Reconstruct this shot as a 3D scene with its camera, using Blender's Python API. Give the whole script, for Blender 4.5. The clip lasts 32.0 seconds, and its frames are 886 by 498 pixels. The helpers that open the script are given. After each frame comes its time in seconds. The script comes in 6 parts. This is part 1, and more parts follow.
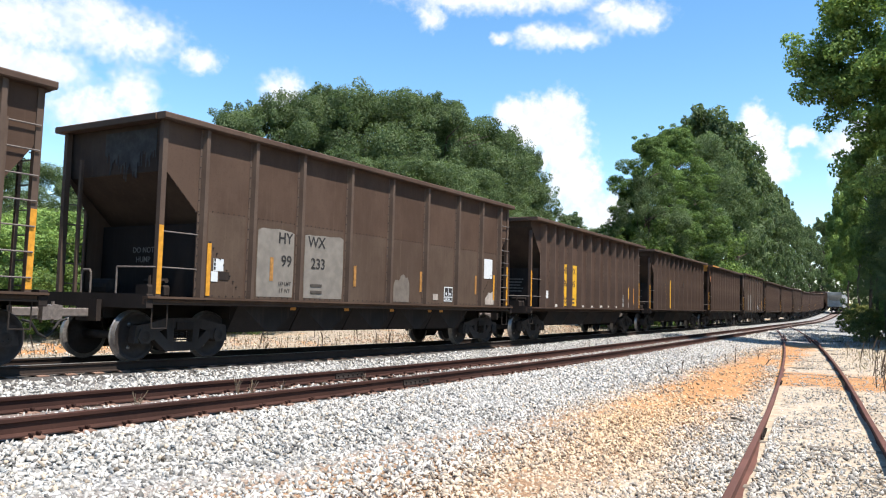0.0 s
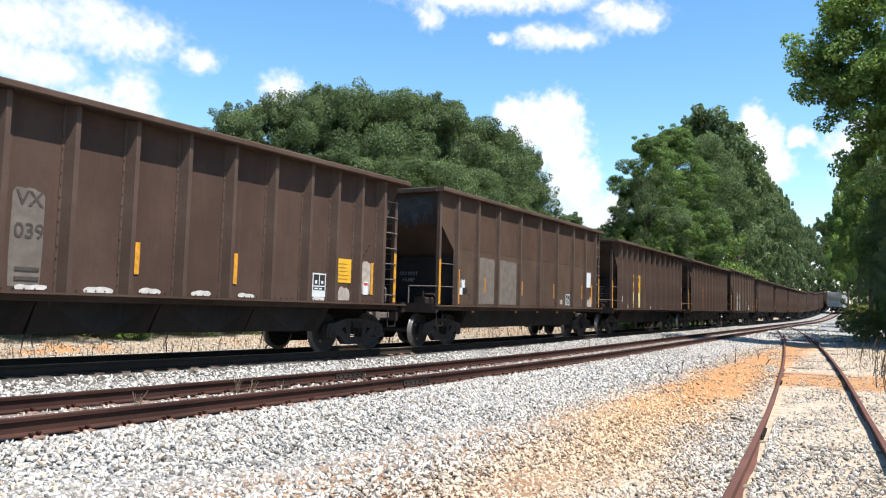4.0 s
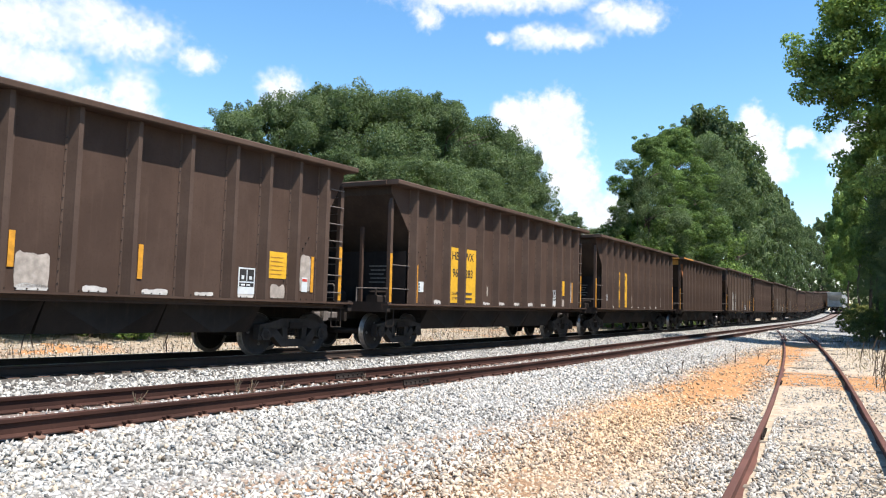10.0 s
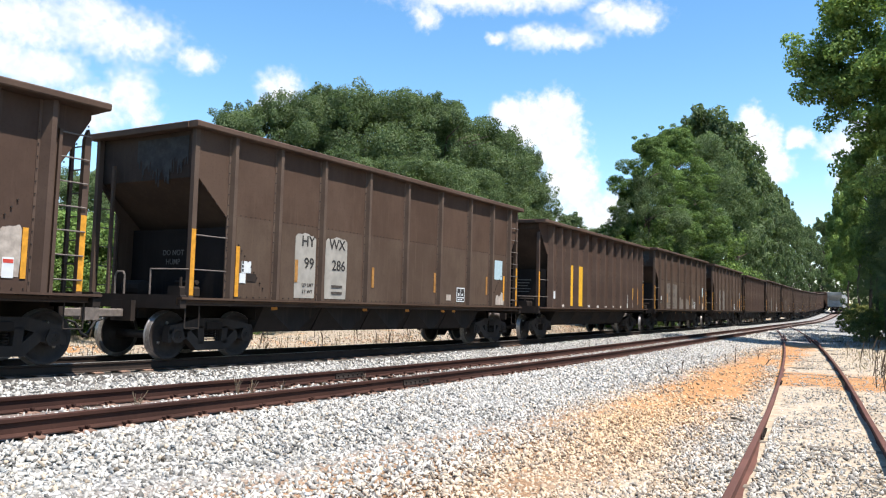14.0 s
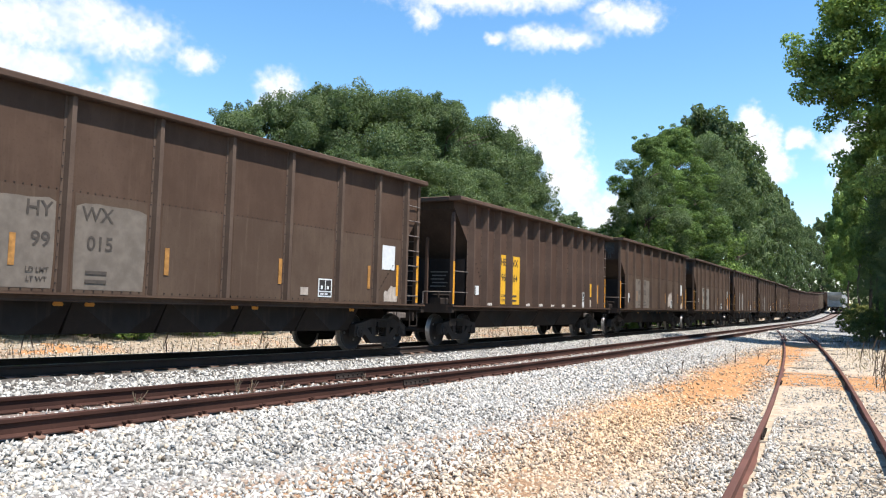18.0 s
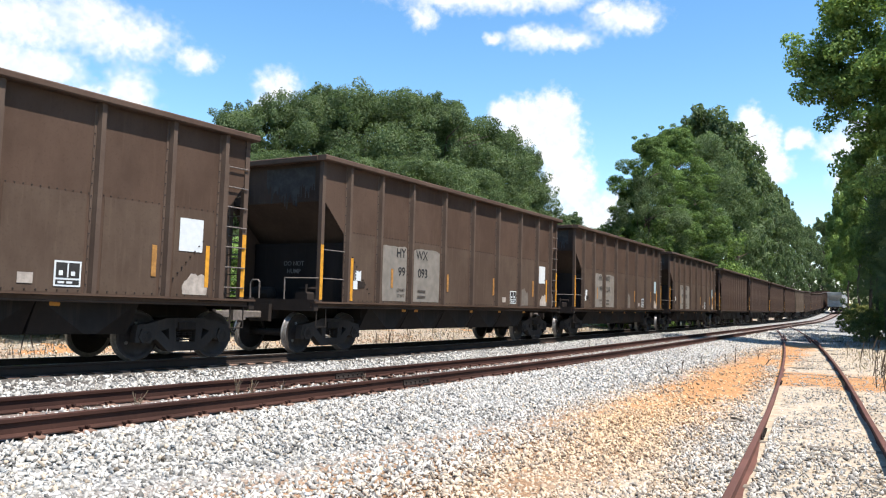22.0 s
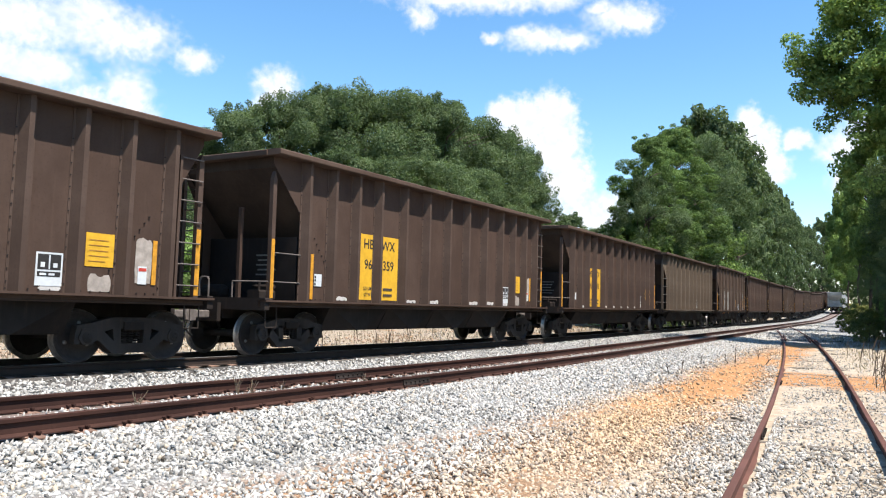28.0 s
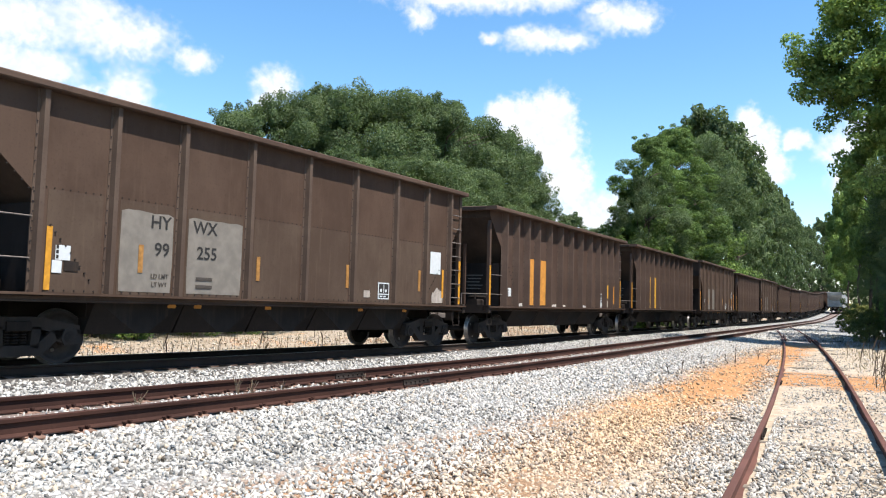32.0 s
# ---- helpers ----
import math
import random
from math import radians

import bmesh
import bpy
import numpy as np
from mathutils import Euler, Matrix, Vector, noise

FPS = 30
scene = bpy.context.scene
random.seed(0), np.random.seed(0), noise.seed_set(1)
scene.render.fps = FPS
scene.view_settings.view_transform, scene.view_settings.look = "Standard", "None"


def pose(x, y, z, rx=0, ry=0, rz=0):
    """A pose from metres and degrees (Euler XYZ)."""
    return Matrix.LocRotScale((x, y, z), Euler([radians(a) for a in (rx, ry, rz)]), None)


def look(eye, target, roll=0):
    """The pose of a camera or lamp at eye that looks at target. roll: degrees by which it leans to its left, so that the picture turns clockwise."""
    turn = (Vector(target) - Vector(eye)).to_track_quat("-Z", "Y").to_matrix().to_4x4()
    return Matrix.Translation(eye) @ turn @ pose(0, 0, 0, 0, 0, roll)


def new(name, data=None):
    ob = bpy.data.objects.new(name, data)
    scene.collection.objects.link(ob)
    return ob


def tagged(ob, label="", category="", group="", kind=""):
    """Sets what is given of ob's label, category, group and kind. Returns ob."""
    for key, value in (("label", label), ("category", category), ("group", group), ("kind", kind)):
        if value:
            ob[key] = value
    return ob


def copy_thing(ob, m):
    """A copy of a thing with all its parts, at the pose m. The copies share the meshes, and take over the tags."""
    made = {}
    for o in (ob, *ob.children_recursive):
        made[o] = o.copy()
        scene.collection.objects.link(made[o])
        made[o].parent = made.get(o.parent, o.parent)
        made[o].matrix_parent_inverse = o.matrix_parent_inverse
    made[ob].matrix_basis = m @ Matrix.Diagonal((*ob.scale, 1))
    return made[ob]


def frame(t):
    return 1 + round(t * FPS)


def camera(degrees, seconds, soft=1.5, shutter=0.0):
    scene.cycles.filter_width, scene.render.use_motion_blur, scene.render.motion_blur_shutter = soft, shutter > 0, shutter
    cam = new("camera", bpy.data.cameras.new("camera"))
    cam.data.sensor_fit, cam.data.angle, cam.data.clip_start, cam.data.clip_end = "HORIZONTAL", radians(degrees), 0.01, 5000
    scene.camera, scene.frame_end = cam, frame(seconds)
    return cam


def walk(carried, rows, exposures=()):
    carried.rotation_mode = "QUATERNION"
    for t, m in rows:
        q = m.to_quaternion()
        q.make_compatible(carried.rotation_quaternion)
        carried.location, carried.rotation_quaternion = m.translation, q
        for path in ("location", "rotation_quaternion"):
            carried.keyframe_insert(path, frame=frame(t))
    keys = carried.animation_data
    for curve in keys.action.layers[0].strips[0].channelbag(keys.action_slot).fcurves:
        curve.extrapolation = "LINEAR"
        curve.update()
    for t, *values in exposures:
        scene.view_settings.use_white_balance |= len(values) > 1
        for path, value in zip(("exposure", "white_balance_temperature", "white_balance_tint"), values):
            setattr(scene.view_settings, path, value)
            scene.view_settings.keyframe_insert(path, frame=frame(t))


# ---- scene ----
cam = camera(58.03, 32.0, soft=1.15)
EYE = Vector((0.0, 0.0, 1.291))
YAW, PITCH, ROLL = 28.49, 4.258, 1.658
AIM = EYE + Vector((-math.sin(radians(YAW)) * math.cos(radians(PITCH)), math.cos(radians(YAW)) * math.cos(radians(PITCH)), math.sin(radians(PITCH))))
STAND = look(EYE, AIM, ROLL)
walk(cam, [(0.0, STAND), (32.0, STAND)], exposures=[(0.0, 1.03), (32.0, 1.03)])

# ---- world and sun ----
SUN_EL, SUN_AZ = 65.0, 102.0   # elevation; bearing clockwise from +y
world = bpy.data.worlds.new("sky")
scene.world = world
world.use_nodes = True
wn = world.node_tree
wn.nodes.clear()
sky = wn.nodes.new("ShaderNodeTexSky")
sky.sky_type = 'NISHITA'
sky.sun_disc = False
sky.sun_elevation = radians(SUN_EL)
sky.sun_rotation = radians(SUN_AZ)
sky.air_density, sky.dust_density, sky.ozone_density = 1.05, 0.1, 1.3
bg = wn.nodes.new("ShaderNodeBackground")
bg.inputs["Strength"].default_value = 0.115
wo = wn.nodes.new("ShaderNodeOutputWorld")
deep = wn.nodes.new("ShaderNodeHueSaturation")
deep.inputs["Saturation"].default_value = 1.25
deep.inputs["Hue"].default_value = 0.497
wn.links.new(sky.outputs[0], deep.inputs["Color"])
wn.links.new(deep.outputs[0], bg.inputs[0])
wn.links.new(bg.outputs[0], wo.inputs[0])
sun = new("sun", bpy.data.lights.new("sun", 'SUN'))
sun.data.energy, sun.data.angle, sun.data.color = 4.8, radians(0.53), (1.0, 0.945, 0.87)
to_sun = Vector((math.sin(radians(SUN_AZ)) * math.cos(radians(SUN_EL)), math.cos(radians(SUN_AZ)) * math.cos(radians(SUN_EL)), math.sin(radians(SUN_EL))))
sun.matrix_world = look(to_sun * 60, (0, 0, 0))

# ---- materials ----


def shader(name, rough=0.8, metal=0.0):
    m = bpy.data.materials.new(name)
    m.use_nodes = True
    nt = m.node_tree
    b = nt.nodes["Principled BSDF"]
    b.inputs["Roughness"].default_value = rough
    b.inputs["Metallic"].default_value = metal
    return m, nt, b


def coords(nt, kind="Object", scale=(1, 1, 1)):
    tc = nt.nodes.new("ShaderNodeTexCoord")
    mp = nt.nodes.new("ShaderNodeMapping")
    mp.inputs["Scale"].default_value = scale
    nt.links.new(tc.outputs[kind], mp.inputs["Vector"])
    return mp.outputs[0]


def position(nt, scale=(1, 1, 1)):
    g = nt.nodes.new("ShaderNodeNewGeometry")
    mp = nt.nodes.new("ShaderNodeMapping")
    mp.inputs["Scale"].default_value = scale
    nt.links.new(g.outputs["Position"], mp.inputs["Vector"])
    return mp.outputs[0]


def grain(nt, vec, scale, detail=6, rough=0.6):
    n = nt.nodes.new("ShaderNodeTexNoise")
    n.inputs["Scale"].default_value, n.inputs["Detail"].default_value, n.inputs["Roughness"].default_value = scale, detail, rough
    nt.links.new(vec, n.inputs["Vector"])
    return n.outputs["Fac"]


def ramp(nt, fac, stops):
    r = nt.nodes.new("ShaderNodeValToRGB")
    while len(r.color_ramp.elements) < len(stops):
        r.color_ramp.elements.new(0.5)
    for e, (p, c) in zip(r.color_ramp.elements, stops):
        e.position = p
        e.color = (*c, 1) if len(c) == 3 else c
    nt.links.new(fac, r.inputs[0])
    return r.outputs[0]


def step(nt, fac, a, b):
    r = nt.nodes.new("ShaderNodeMapRange")
    r.interpolation_type = 'SMOOTHSTEP'
    r.inputs["From Min"].default_value, r.inputs["From Max"].default_value = a, b
    nt.links.new(fac, r.inputs["Value"])
    return r.outputs[0]


def mix(nt, fac, a, b, mode='MIX'):
    x = nt.nodes.new("ShaderNodeMix")
    x.data_type, x.blend_type = 'RGBA', mode
    for sock, v in ((x.inputs[0], fac), (x.inputs[6], a), (x.inputs[7], b)):
        if hasattr(v, "node"):
            nt.links.new(v, sock)
        else:
            sock.default_value = v if isinstance(v, (int, float)) else (*v, 1)
    return x.outputs[2]


def calc(nt, op, a, b):
    x = nt.nodes.new("ShaderNodeMath")
    x.operation = op
    for sock, v in ((x.inputs[0], a), (x.inputs[1], b)):
        if hasattr(v, "node"):
            nt.links.new(v, sock)
        else:
            sock.default_value = v
    return x.outputs[0]


def relief(nt, b, h, strength=0.4, dist=0.02):
    bp = nt.nodes.new("ShaderNodeBump")
    bp.inputs["Strength"].default_value, bp.inputs["Distance"].default_value = strength, dist
    nt.links.new(h, bp.inputs["Height"])
    nt.links.new(bp.outputs[0], b.inputs["Normal"])


def weathered(name, base, dark, rust, rough=0.75, metal=0.0, streak=1.0):
    """Painted steel with dust, run-down streaks and rust freckles."""
    m, nt, b = shader(name, rough, metal)
    b.inputs["Specular IOR Level"].default_value = 0.07
    v = coords(nt)
    big = grain(nt, v, 0.9, 5)
    runs = grain(nt, coords(nt, scale=(5, 5, 0.35)), 2.2, 6, 0.65)
    fine = grain(nt, v, 22, 4)
    c = mix(nt, step(nt, big, 0.35, 0.68), dark, base)
    dust = grain(nt, coords(nt, scale=(1, 1, 0.6)), 0.42, 5, 0.7)
    c = mix(nt, calc(nt, 'MULTIPLY', step(nt, dust, 0.46, 0.66), 0.5), c, tuple(min(1.0, x * k) for x, k in zip(base, (1.28, 1.34, 1.38))))
    c = mix(nt, calc(nt, 'MULTIPLY', step(nt, runs, 0.5, 0.78), 0.55 * streak), c, rust)
    c = mix(nt, calc(nt, 'MULTIPLY', step(nt, fine, 0.52, 0.75), 0.35), c, tuple(x * 0.55 for x in base))
    nt.links.new(c, b.inputs["Base Color"])
    relief(nt, b, fine, 0.15, 0.004)
    return m


def plain(name, col, rough=0.7, metal=0.0, var=0.25, scale=14, bump=0.2):
    m, nt, b = shader(name, rough, metal)
    b.inputs["Specular IOR Level"].default_value = 0.25
    v = coords(nt)
    n1, n2 = grain(nt, v, scale, 6), grain(nt, v, scale * 0.12, 4)
    c = mix(nt, step(nt, n1, 0.3, 0.75), tuple(x * (1 - var) for x in col), tuple(min(1, x * (1 + var)) for x in col))
    c = mix(nt, calc(nt, 'MULTIPLY', step(nt, n2, 0.5, 0.8), 0.4), c, tuple(x * (1 - 1.6 * var) for x in col))
    nt.links.new(c, b.inputs["Base Color"])
    relief(nt, b, n1, bump, 0.006)
    return m


PAINT_A = weathered("brown_car_paint", (0.07161, 0.04495, 0.03222), (0.05648, 0.0354, 0.02546), (0.08907, 0.05887, 0.04137))
PAINT_B = weathered("dark_brown_car_paint", (0.06791, 0.04286, 0.03227), (0.05394, 0.03419, 0.02601), (0.08572, 0.0549, 0.04045))
PAINT_C = weathered("grey_dusty_car_paint", (0.122, 0.0922, 0.0684), (0.0994, 0.0734, 0.054), (0.104, 0.0706, 0.0475))
PAINT_S = plain("chalky_streaks", (0.048, 0.0455, 0.044), 0.85, 0.0, 0.3, 5)
PAINT_G = weathered("pale_grey_car_paint", (0.39, 0.39, 0.374), (0.312, 0.312, 0.296), (0.234, 0.195, 0.156))
CHORD = weathered("dusty_top_chord_paint", (0.0837, 0.0546, 0.0409), (0.0651, 0.0422, 0.0322), (0.102, 0.0682, 0.0508))
GRIME = weathered("underframe_grime", (0.0289, 0.0224, 0.01951), (0.01951, 0.01553, 0.01373), (0.04768, 0.03324, 0.02456), 0.9)
CAST = weathered("dusty_cast_steel", (0.0432, 0.03456, 0.03024), (0.0288, 0.02304, 0.02016), (0.06624, 0.04752, 0.036), 0.85)
PAINT_L = weathered("dusty_lower_plate_paint", (0.07627, 0.05215, 0.03775), (0.06149, 0.04048, 0.02957), (0.09494, 0.06694, 0.04826), streak=1.3)
# dusty rib paints, lightened further for the sun on the rib faces
RIB_A = weathered("dusty_lit_rib_paint", (0.09185, 0.06447, 0.04946), (0.07331, 0.05034, 0.03886), (0.106, 0.07419, 0.05388))
RIB_B = weathered("dusty_lit_dark_rib_paint", (0.08476, 0.05683, 0.04431), (0.06646, 0.04431, 0.03468), (0.09825, 0.06646, 0.05009))
TEXT_DIM = plain("dim_white_stencil", (0.126, 0.1218, 0.1134), 0.8, 0.0, 0.3)
SLOPE = weathered("slope_sheet_grime", (0.062, 0.044, 0.034), (0.044, 0.032, 0.026), (0.080, 0.058, 0.044), 0.85)
# nearly black plate across each car end
BULK = weathered("black_bulkhead", (0.022, 0.0178, 0.0165), (0.0155, 0.0128, 0.012), (0.032, 0.0256, 0.0224), 0.85)
# rivets: rust plus the small shadows under them, both put into the colour
RIVET = plain("rivet_rust_shade", (0.024, 0.0176, 0.0144), 0.8)
IRON = plain("grab_iron", (0.15, 0.125, 0.11), 0.6, 0.2)
ORANGE_RUST = weathered("orange_rust_patch", (0.265, 0.101, 0.039), (0.187, 0.078, 0.039), (0.117, 0.0702, 0.0468))
WHEEL = plain("wheel_steel_dark", (0.0312, 0.024, 0.0216), 0.7, 0.0)
TREAD = plain("wheel_tread_worn", (0.2352, 0.2117, 0.196), 0.4, 0.6, 0.3)
# chute fronts, coloured lighter to look lit beside their dark flanks
HOPPER = weathered("lit_chute_brown", (0.0325, 0.026, 0.0221), (0.0208, 0.0169, 0.01495), (0.05525, 0.0377, 0.0273), 0.9)
RUST = weathered("rail_rust", (0.052, 0.025, 0.019), (0.035, 0.018, 0.0145), (0.074, 0.037, 0.026), 0.8, 0.0, 0.6)
# main line rails, darker than the passing and spur rails
MAIN_RAIL = weathered("dark_main_rail", (0.0384, 0.0272, 0.0224), (0.0256, 0.0192, 0.016), (0.06, 0.0384, 0.0288), 0.8)
SID_RUST = weathered("siding_rail_rust", (0.124, 0.0589, 0.0465), (0.093, 0.0465, 0.0372), (0.155, 0.0744, 0.0558), 0.8, 0.0, 0.6)
PLATE = plain("tie_plate_rust", (0.187, 0.113, 0.0819), 0.85, 0.0, 0.3)
HEAD = plain("rail_head_worn", (0.42, 0.39, 0.36), 0.35, 0.85, 0.15)
YELLOW = plain("panel_yellow", (0.59, 0.328, 0.0246), 0.6, 0.0, 0.12, 6)
ORANGE_YELLOW = plain("faded_orange_panel", (0.484, 0.211, 0.039), 0.65, 0.0, 0.18, 6)
STRIPE = plain("reflector_orange", (0.515, 0.234, 0.0234), 0.5, 0.0, 0.2, 10)
CREAM = plain("washed_panel_cream", (0.562, 0.484, 0.218), 0.65, 0.0, 0.1, 6)
PANEL_N = plain("panel_clean_white", (0.27, 0.25, 0.22), 0.7, 0.0, 0.16, 4)
FADED = plain("faded_orange_strip", (0.30, 0.145, 0.040), 0.6, 0.0, 0.3, 10)
PANEL_W = plain("panel_faded_white", (0.168, 0.148, 0.126), 0.7, 0.0, 0.16, 4)
PANEL_D = plain("panel_dusty_white", (0.125, 0.104, 0.086), 0.75, 0.0, 0.2, 4)
WHITE = plain("placard_white", (0.53, 0.545, 0.55), 0.5, 0.0, 0.06, 9)
BARE = plain("bare_bright_patch", (0.47, 0.44, 0.41), 0.7, 0.0, 0.15, 9)
SIDE_TAG = plain("reflective_red", (0.42, 0.05, 0.035), 0.5, 0.0, 0.1)
PATCH = plain("cleaned_patch", (0.328, 0.281, 0.242), 0.75, 0.0, 0.25, 7)
BLUE = plain("pale_blue_placard", (0.328, 0.429, 0.468), 0.55, 0.0, 0.1)
RED = plain("red_corner_patch", (0.273, 0.039, 0.0312), 0.6, 0.0, 0.2)
BLACK = plain("stencil_black", (0.025, 0.023, 0.022), 0.7, 0.0, 0.2)
GREY_TXT = plain("faded_stencil", (0.055, 0.045, 0.038), 0.7, 0.0, 0.2)
TIE = plain("weathered_tie_wood", (0.168, 0.14, 0.112), 0.9, 0.0, 0.35, 9, 0.6)
BARK = plain("bark", (0.101, 0.078, 0.0585), 0.95, 0.0, 0.4, 8, 0.8)


def leaf_material(name, c1, c2, c3):
    m, nt, b = shader(name, 0.7)
    b.inputs["Specular IOR Level"].default_value = 0.22
    g = nt.nodes.new("ShaderNodeNewGeometry")
    col = ramp(nt, g.outputs["Random Per Island"], [(0.0, c1), (0.55, c2), (1.0, c3)])
    col = mix(nt, step(nt, grain(nt, position(nt), 0.35, 3), 0.35, 0.7), col, tuple(x * 0.55 for x in c1))
    nt.links.new(col, b.inputs["Base Color"])
    tr = nt.nodes.new("ShaderNodeBsdfTranslucent")
    nt.links.new(mix(nt, 0.5, col, (0.12, 0.20, 0.02)), tr.inputs[0])
    ms = nt.nodes.new("ShaderNodeMixShader")
    ms.inputs[0].default_value = 0.42
    out = nt.nodes["Material Output"]
    nt.links.new(b.outputs[0], ms.inputs[1])
    nt.links.new(tr.outputs[0], ms.inputs[2])
    nt.links.new(ms.outputs[0], out.inputs[0])
    return m


LEAF = leaf_material("oak_leaves", (0.09193, 0.1356, 0.06164), (0.1345, 0.1849, 0.08743), (0.1927, 0.2409, 0.1166))
LEAF_P = leaf_material("pine_needles", (0.1004, 0.164, 0.05167), (0.1429, 0.221, 0.06446), (0.2148, 0.3056, 0.08545))
LEAF_N = leaf_material("sweetgum_leaves", (0.1546, 0.235, 0.06646), (0.2396, 0.3632, 0.09892), (0.3787, 0.51, 0.1437))
LEAF_Y = leaf_material("yellowing_scrub", (0.13, 0.159, 0.05066), (0.2312, 0.2312, 0.07225), (0.3757, 0.3179, 0.13))
STRAW = leaf_material("dry_grass", (0.27, 0.19, 0.13), (0.37, 0.28, 0.20), (0.47, 0.38, 0.30))
DEAD = plain("dead_stalks", (0.078, 0.0585, 0.0429), 0.95, 0.0, 0.3)

# ---- geometry helpers ----


class Shape:
    """Vertices and faces of one mesh, gathered piece by piece."""

    def __init__(self):
        self.v, self.f, self.m = [], [], []

    def add(self, verts, faces, mi=0):
        n = len(self.v)
        self.v.extend(verts)
        self.f.extend([tuple(i + n for i in q) for q in faces])
        self.m.extend([mi] * len(faces))
        return self

    def box(self, x0, x1, y0, y1, z0, z1, mi=0):
        v = [(x, y, z) for z in (z0, z1) for x, y in ((x0, y0), (x1, y0), (x1, y1), (x0, y1))]
        return self.add(v, [(3, 2, 1, 0), (4, 5, 6, 7), (0, 1, 5, 4), (1, 2, 6, 5), (2, 3, 7, 6), (3, 0, 4, 7)], mi)

    def soft_box(self, x0, x1, y0, y1, z0, z1, c=0.01, mi=0):
        """A box with its four long (y) edges chamfered."""
        p = [(x0 + c, z0), (x1 - c, z0), (x1, z0 + c), (x1, z1 - c), (x1 - c, z1), (x0 + c, z1), (x0, z1 - c), (x0, z0 + c)]
        return self.prism_y(p, y0, y1, mi)

    def prism_y(self, p, y0, y1, mi=0):
        """Polygon p in (x, z), drawn out along y."""
        n = len(p)
        v = [(x, y0, z) for x, z in p] + [(x, y1, z) for x, z in p]
        f = [tuple(range(n)), tuple(range(2 * n - 1, n - 1, -1))]
        f += [(i, i + n, (i + 1) % n + n, (i + 1) % n) for i in range(n)]
        return self.add(v, f, mi)

    def prism_x(self, p, x0, x1, mi=0):
        """Polygon p in (y, z), drawn out along x."""
        n = len(p)
        v = [(x0, y, z) for y, z in p] + [(x1, y, z) for y, z in p]
        f = [tuple(range(n - 1, -1, -1)), tuple(range(n, 2 * n))]
        f += [(i, (i + 1) % n, (i + 1) % n + n, i + n) for i in range(n)]
        return self.add(v, f, mi)

    def rod(self, a, b, r, n=6, r2=None, mi=0):
        a, b = Vector(a), Vector(b)
        d = (b - a).normalized()
        s = d.cross(Vector((0, 0, 1)) if abs(d.z) < 0.9 else Vector((1, 0, 0))).normalized()
        t = d.cross(s)
        v = []
        for c, rr in ((a, r), (b, r if r2 is None else r2)):
            v += [tuple(c + rr * (math.cos(2 * math.pi * i / n) * s + math.sin(2 * math.pi * i / n) * t)) for i in range(n)]
        f = [tuple(range(n)), tuple(range(2 * n - 1, n - 1, -1))] + [(i, i + n, (i + 1) % n + n, (i + 1) % n) for i in range(n)]
        return self.add(v, f, mi)

    def pipe(self, pts, r, n=6):
        for a, b in zip(pts, pts[1:]):
            self.rod(a, b, r, n)
        return self

    def lathe_x(self, prof, n=28, mi=0):
        """Profile (x, r) turned about the x axis; open ends closed by the profile itself."""
        k = len(prof)
        v = [(x, r * math.cos(2 * math.pi * i / n), r * math.sin(2 * math.pi * i / n)) for i in range(n) for x, r in prof]
        f = [(i * k + j, i * k + j + 1, ((i + 1) % n) * k + j + 1, ((i + 1) % n) * k + j) for i in range(n) for j in range(k - 1)]
        return self.add(v, f, mi)


def mesh_of(name, shape, mats, smooth=False):
    me = bpy.data.meshes.new(name)
    me.from_pydata([tuple(v) for v in shape.v], [], shape.f)
    for mt in (mats if isinstance(mats, (list, tuple)) else [mats]):
        me.materials.append(mt)
    if any(shape.m):
        me.polygons.foreach_set("material_index", shape.m)
    bm = bmesh.new()
    bm.from_mesh(me)
    bmesh.ops.recalc_face_normals(bm, faces=bm.faces)
    bm.to_mesh(me)
    bm.free()
    if smooth:
        me.polygons.foreach_set("use_smooth", [True] * len(me.polygons))
    return me


def part(name, shape, material, parent, label="", at=None, smooth=False):
    """Links a shape (or a ready mesh) as one mesh object under a thing or a part."""
    me = shape if isinstance(shape, bpy.types.Mesh) else mesh_of(name, shape, material, smooth)
    ob = new(name, me)
    ob.parent = parent
    if at is not None:
        ob.matrix_basis = at
    if label:
        ob["label"] = label
    return ob


def quick_mesh(name, verts, faces, material, tint=None):
    """Large meshes out of arrays; faces all have the same number of corners."""
    me = bpy.data.meshes.new(name)
    k = faces.shape[1]
    me.vertices.add(len(verts))
    me.vertices.foreach_set("co", np.asarray(verts, np.float32).ravel())
    me.loops.add(faces.size)
    me.loops.foreach_set("vertex_index", np.asarray(faces, np.int32).ravel())
    me.polygons.add(len(faces))
    me.polygons.foreach_set("loop_start", np.arange(0, faces.size, k, dtype=np.int32))
    me.update(calc_edges=True)
    me.materials.append(material)
    if tint is not None:
        at = me.color_attributes.new("tint", 'FLOAT_COLOR', 'POINT')
        at.data.foreach_set("color", np.column_stack([tint, np.ones(len(tint))]).astype(np.float32).ravel())
    return me


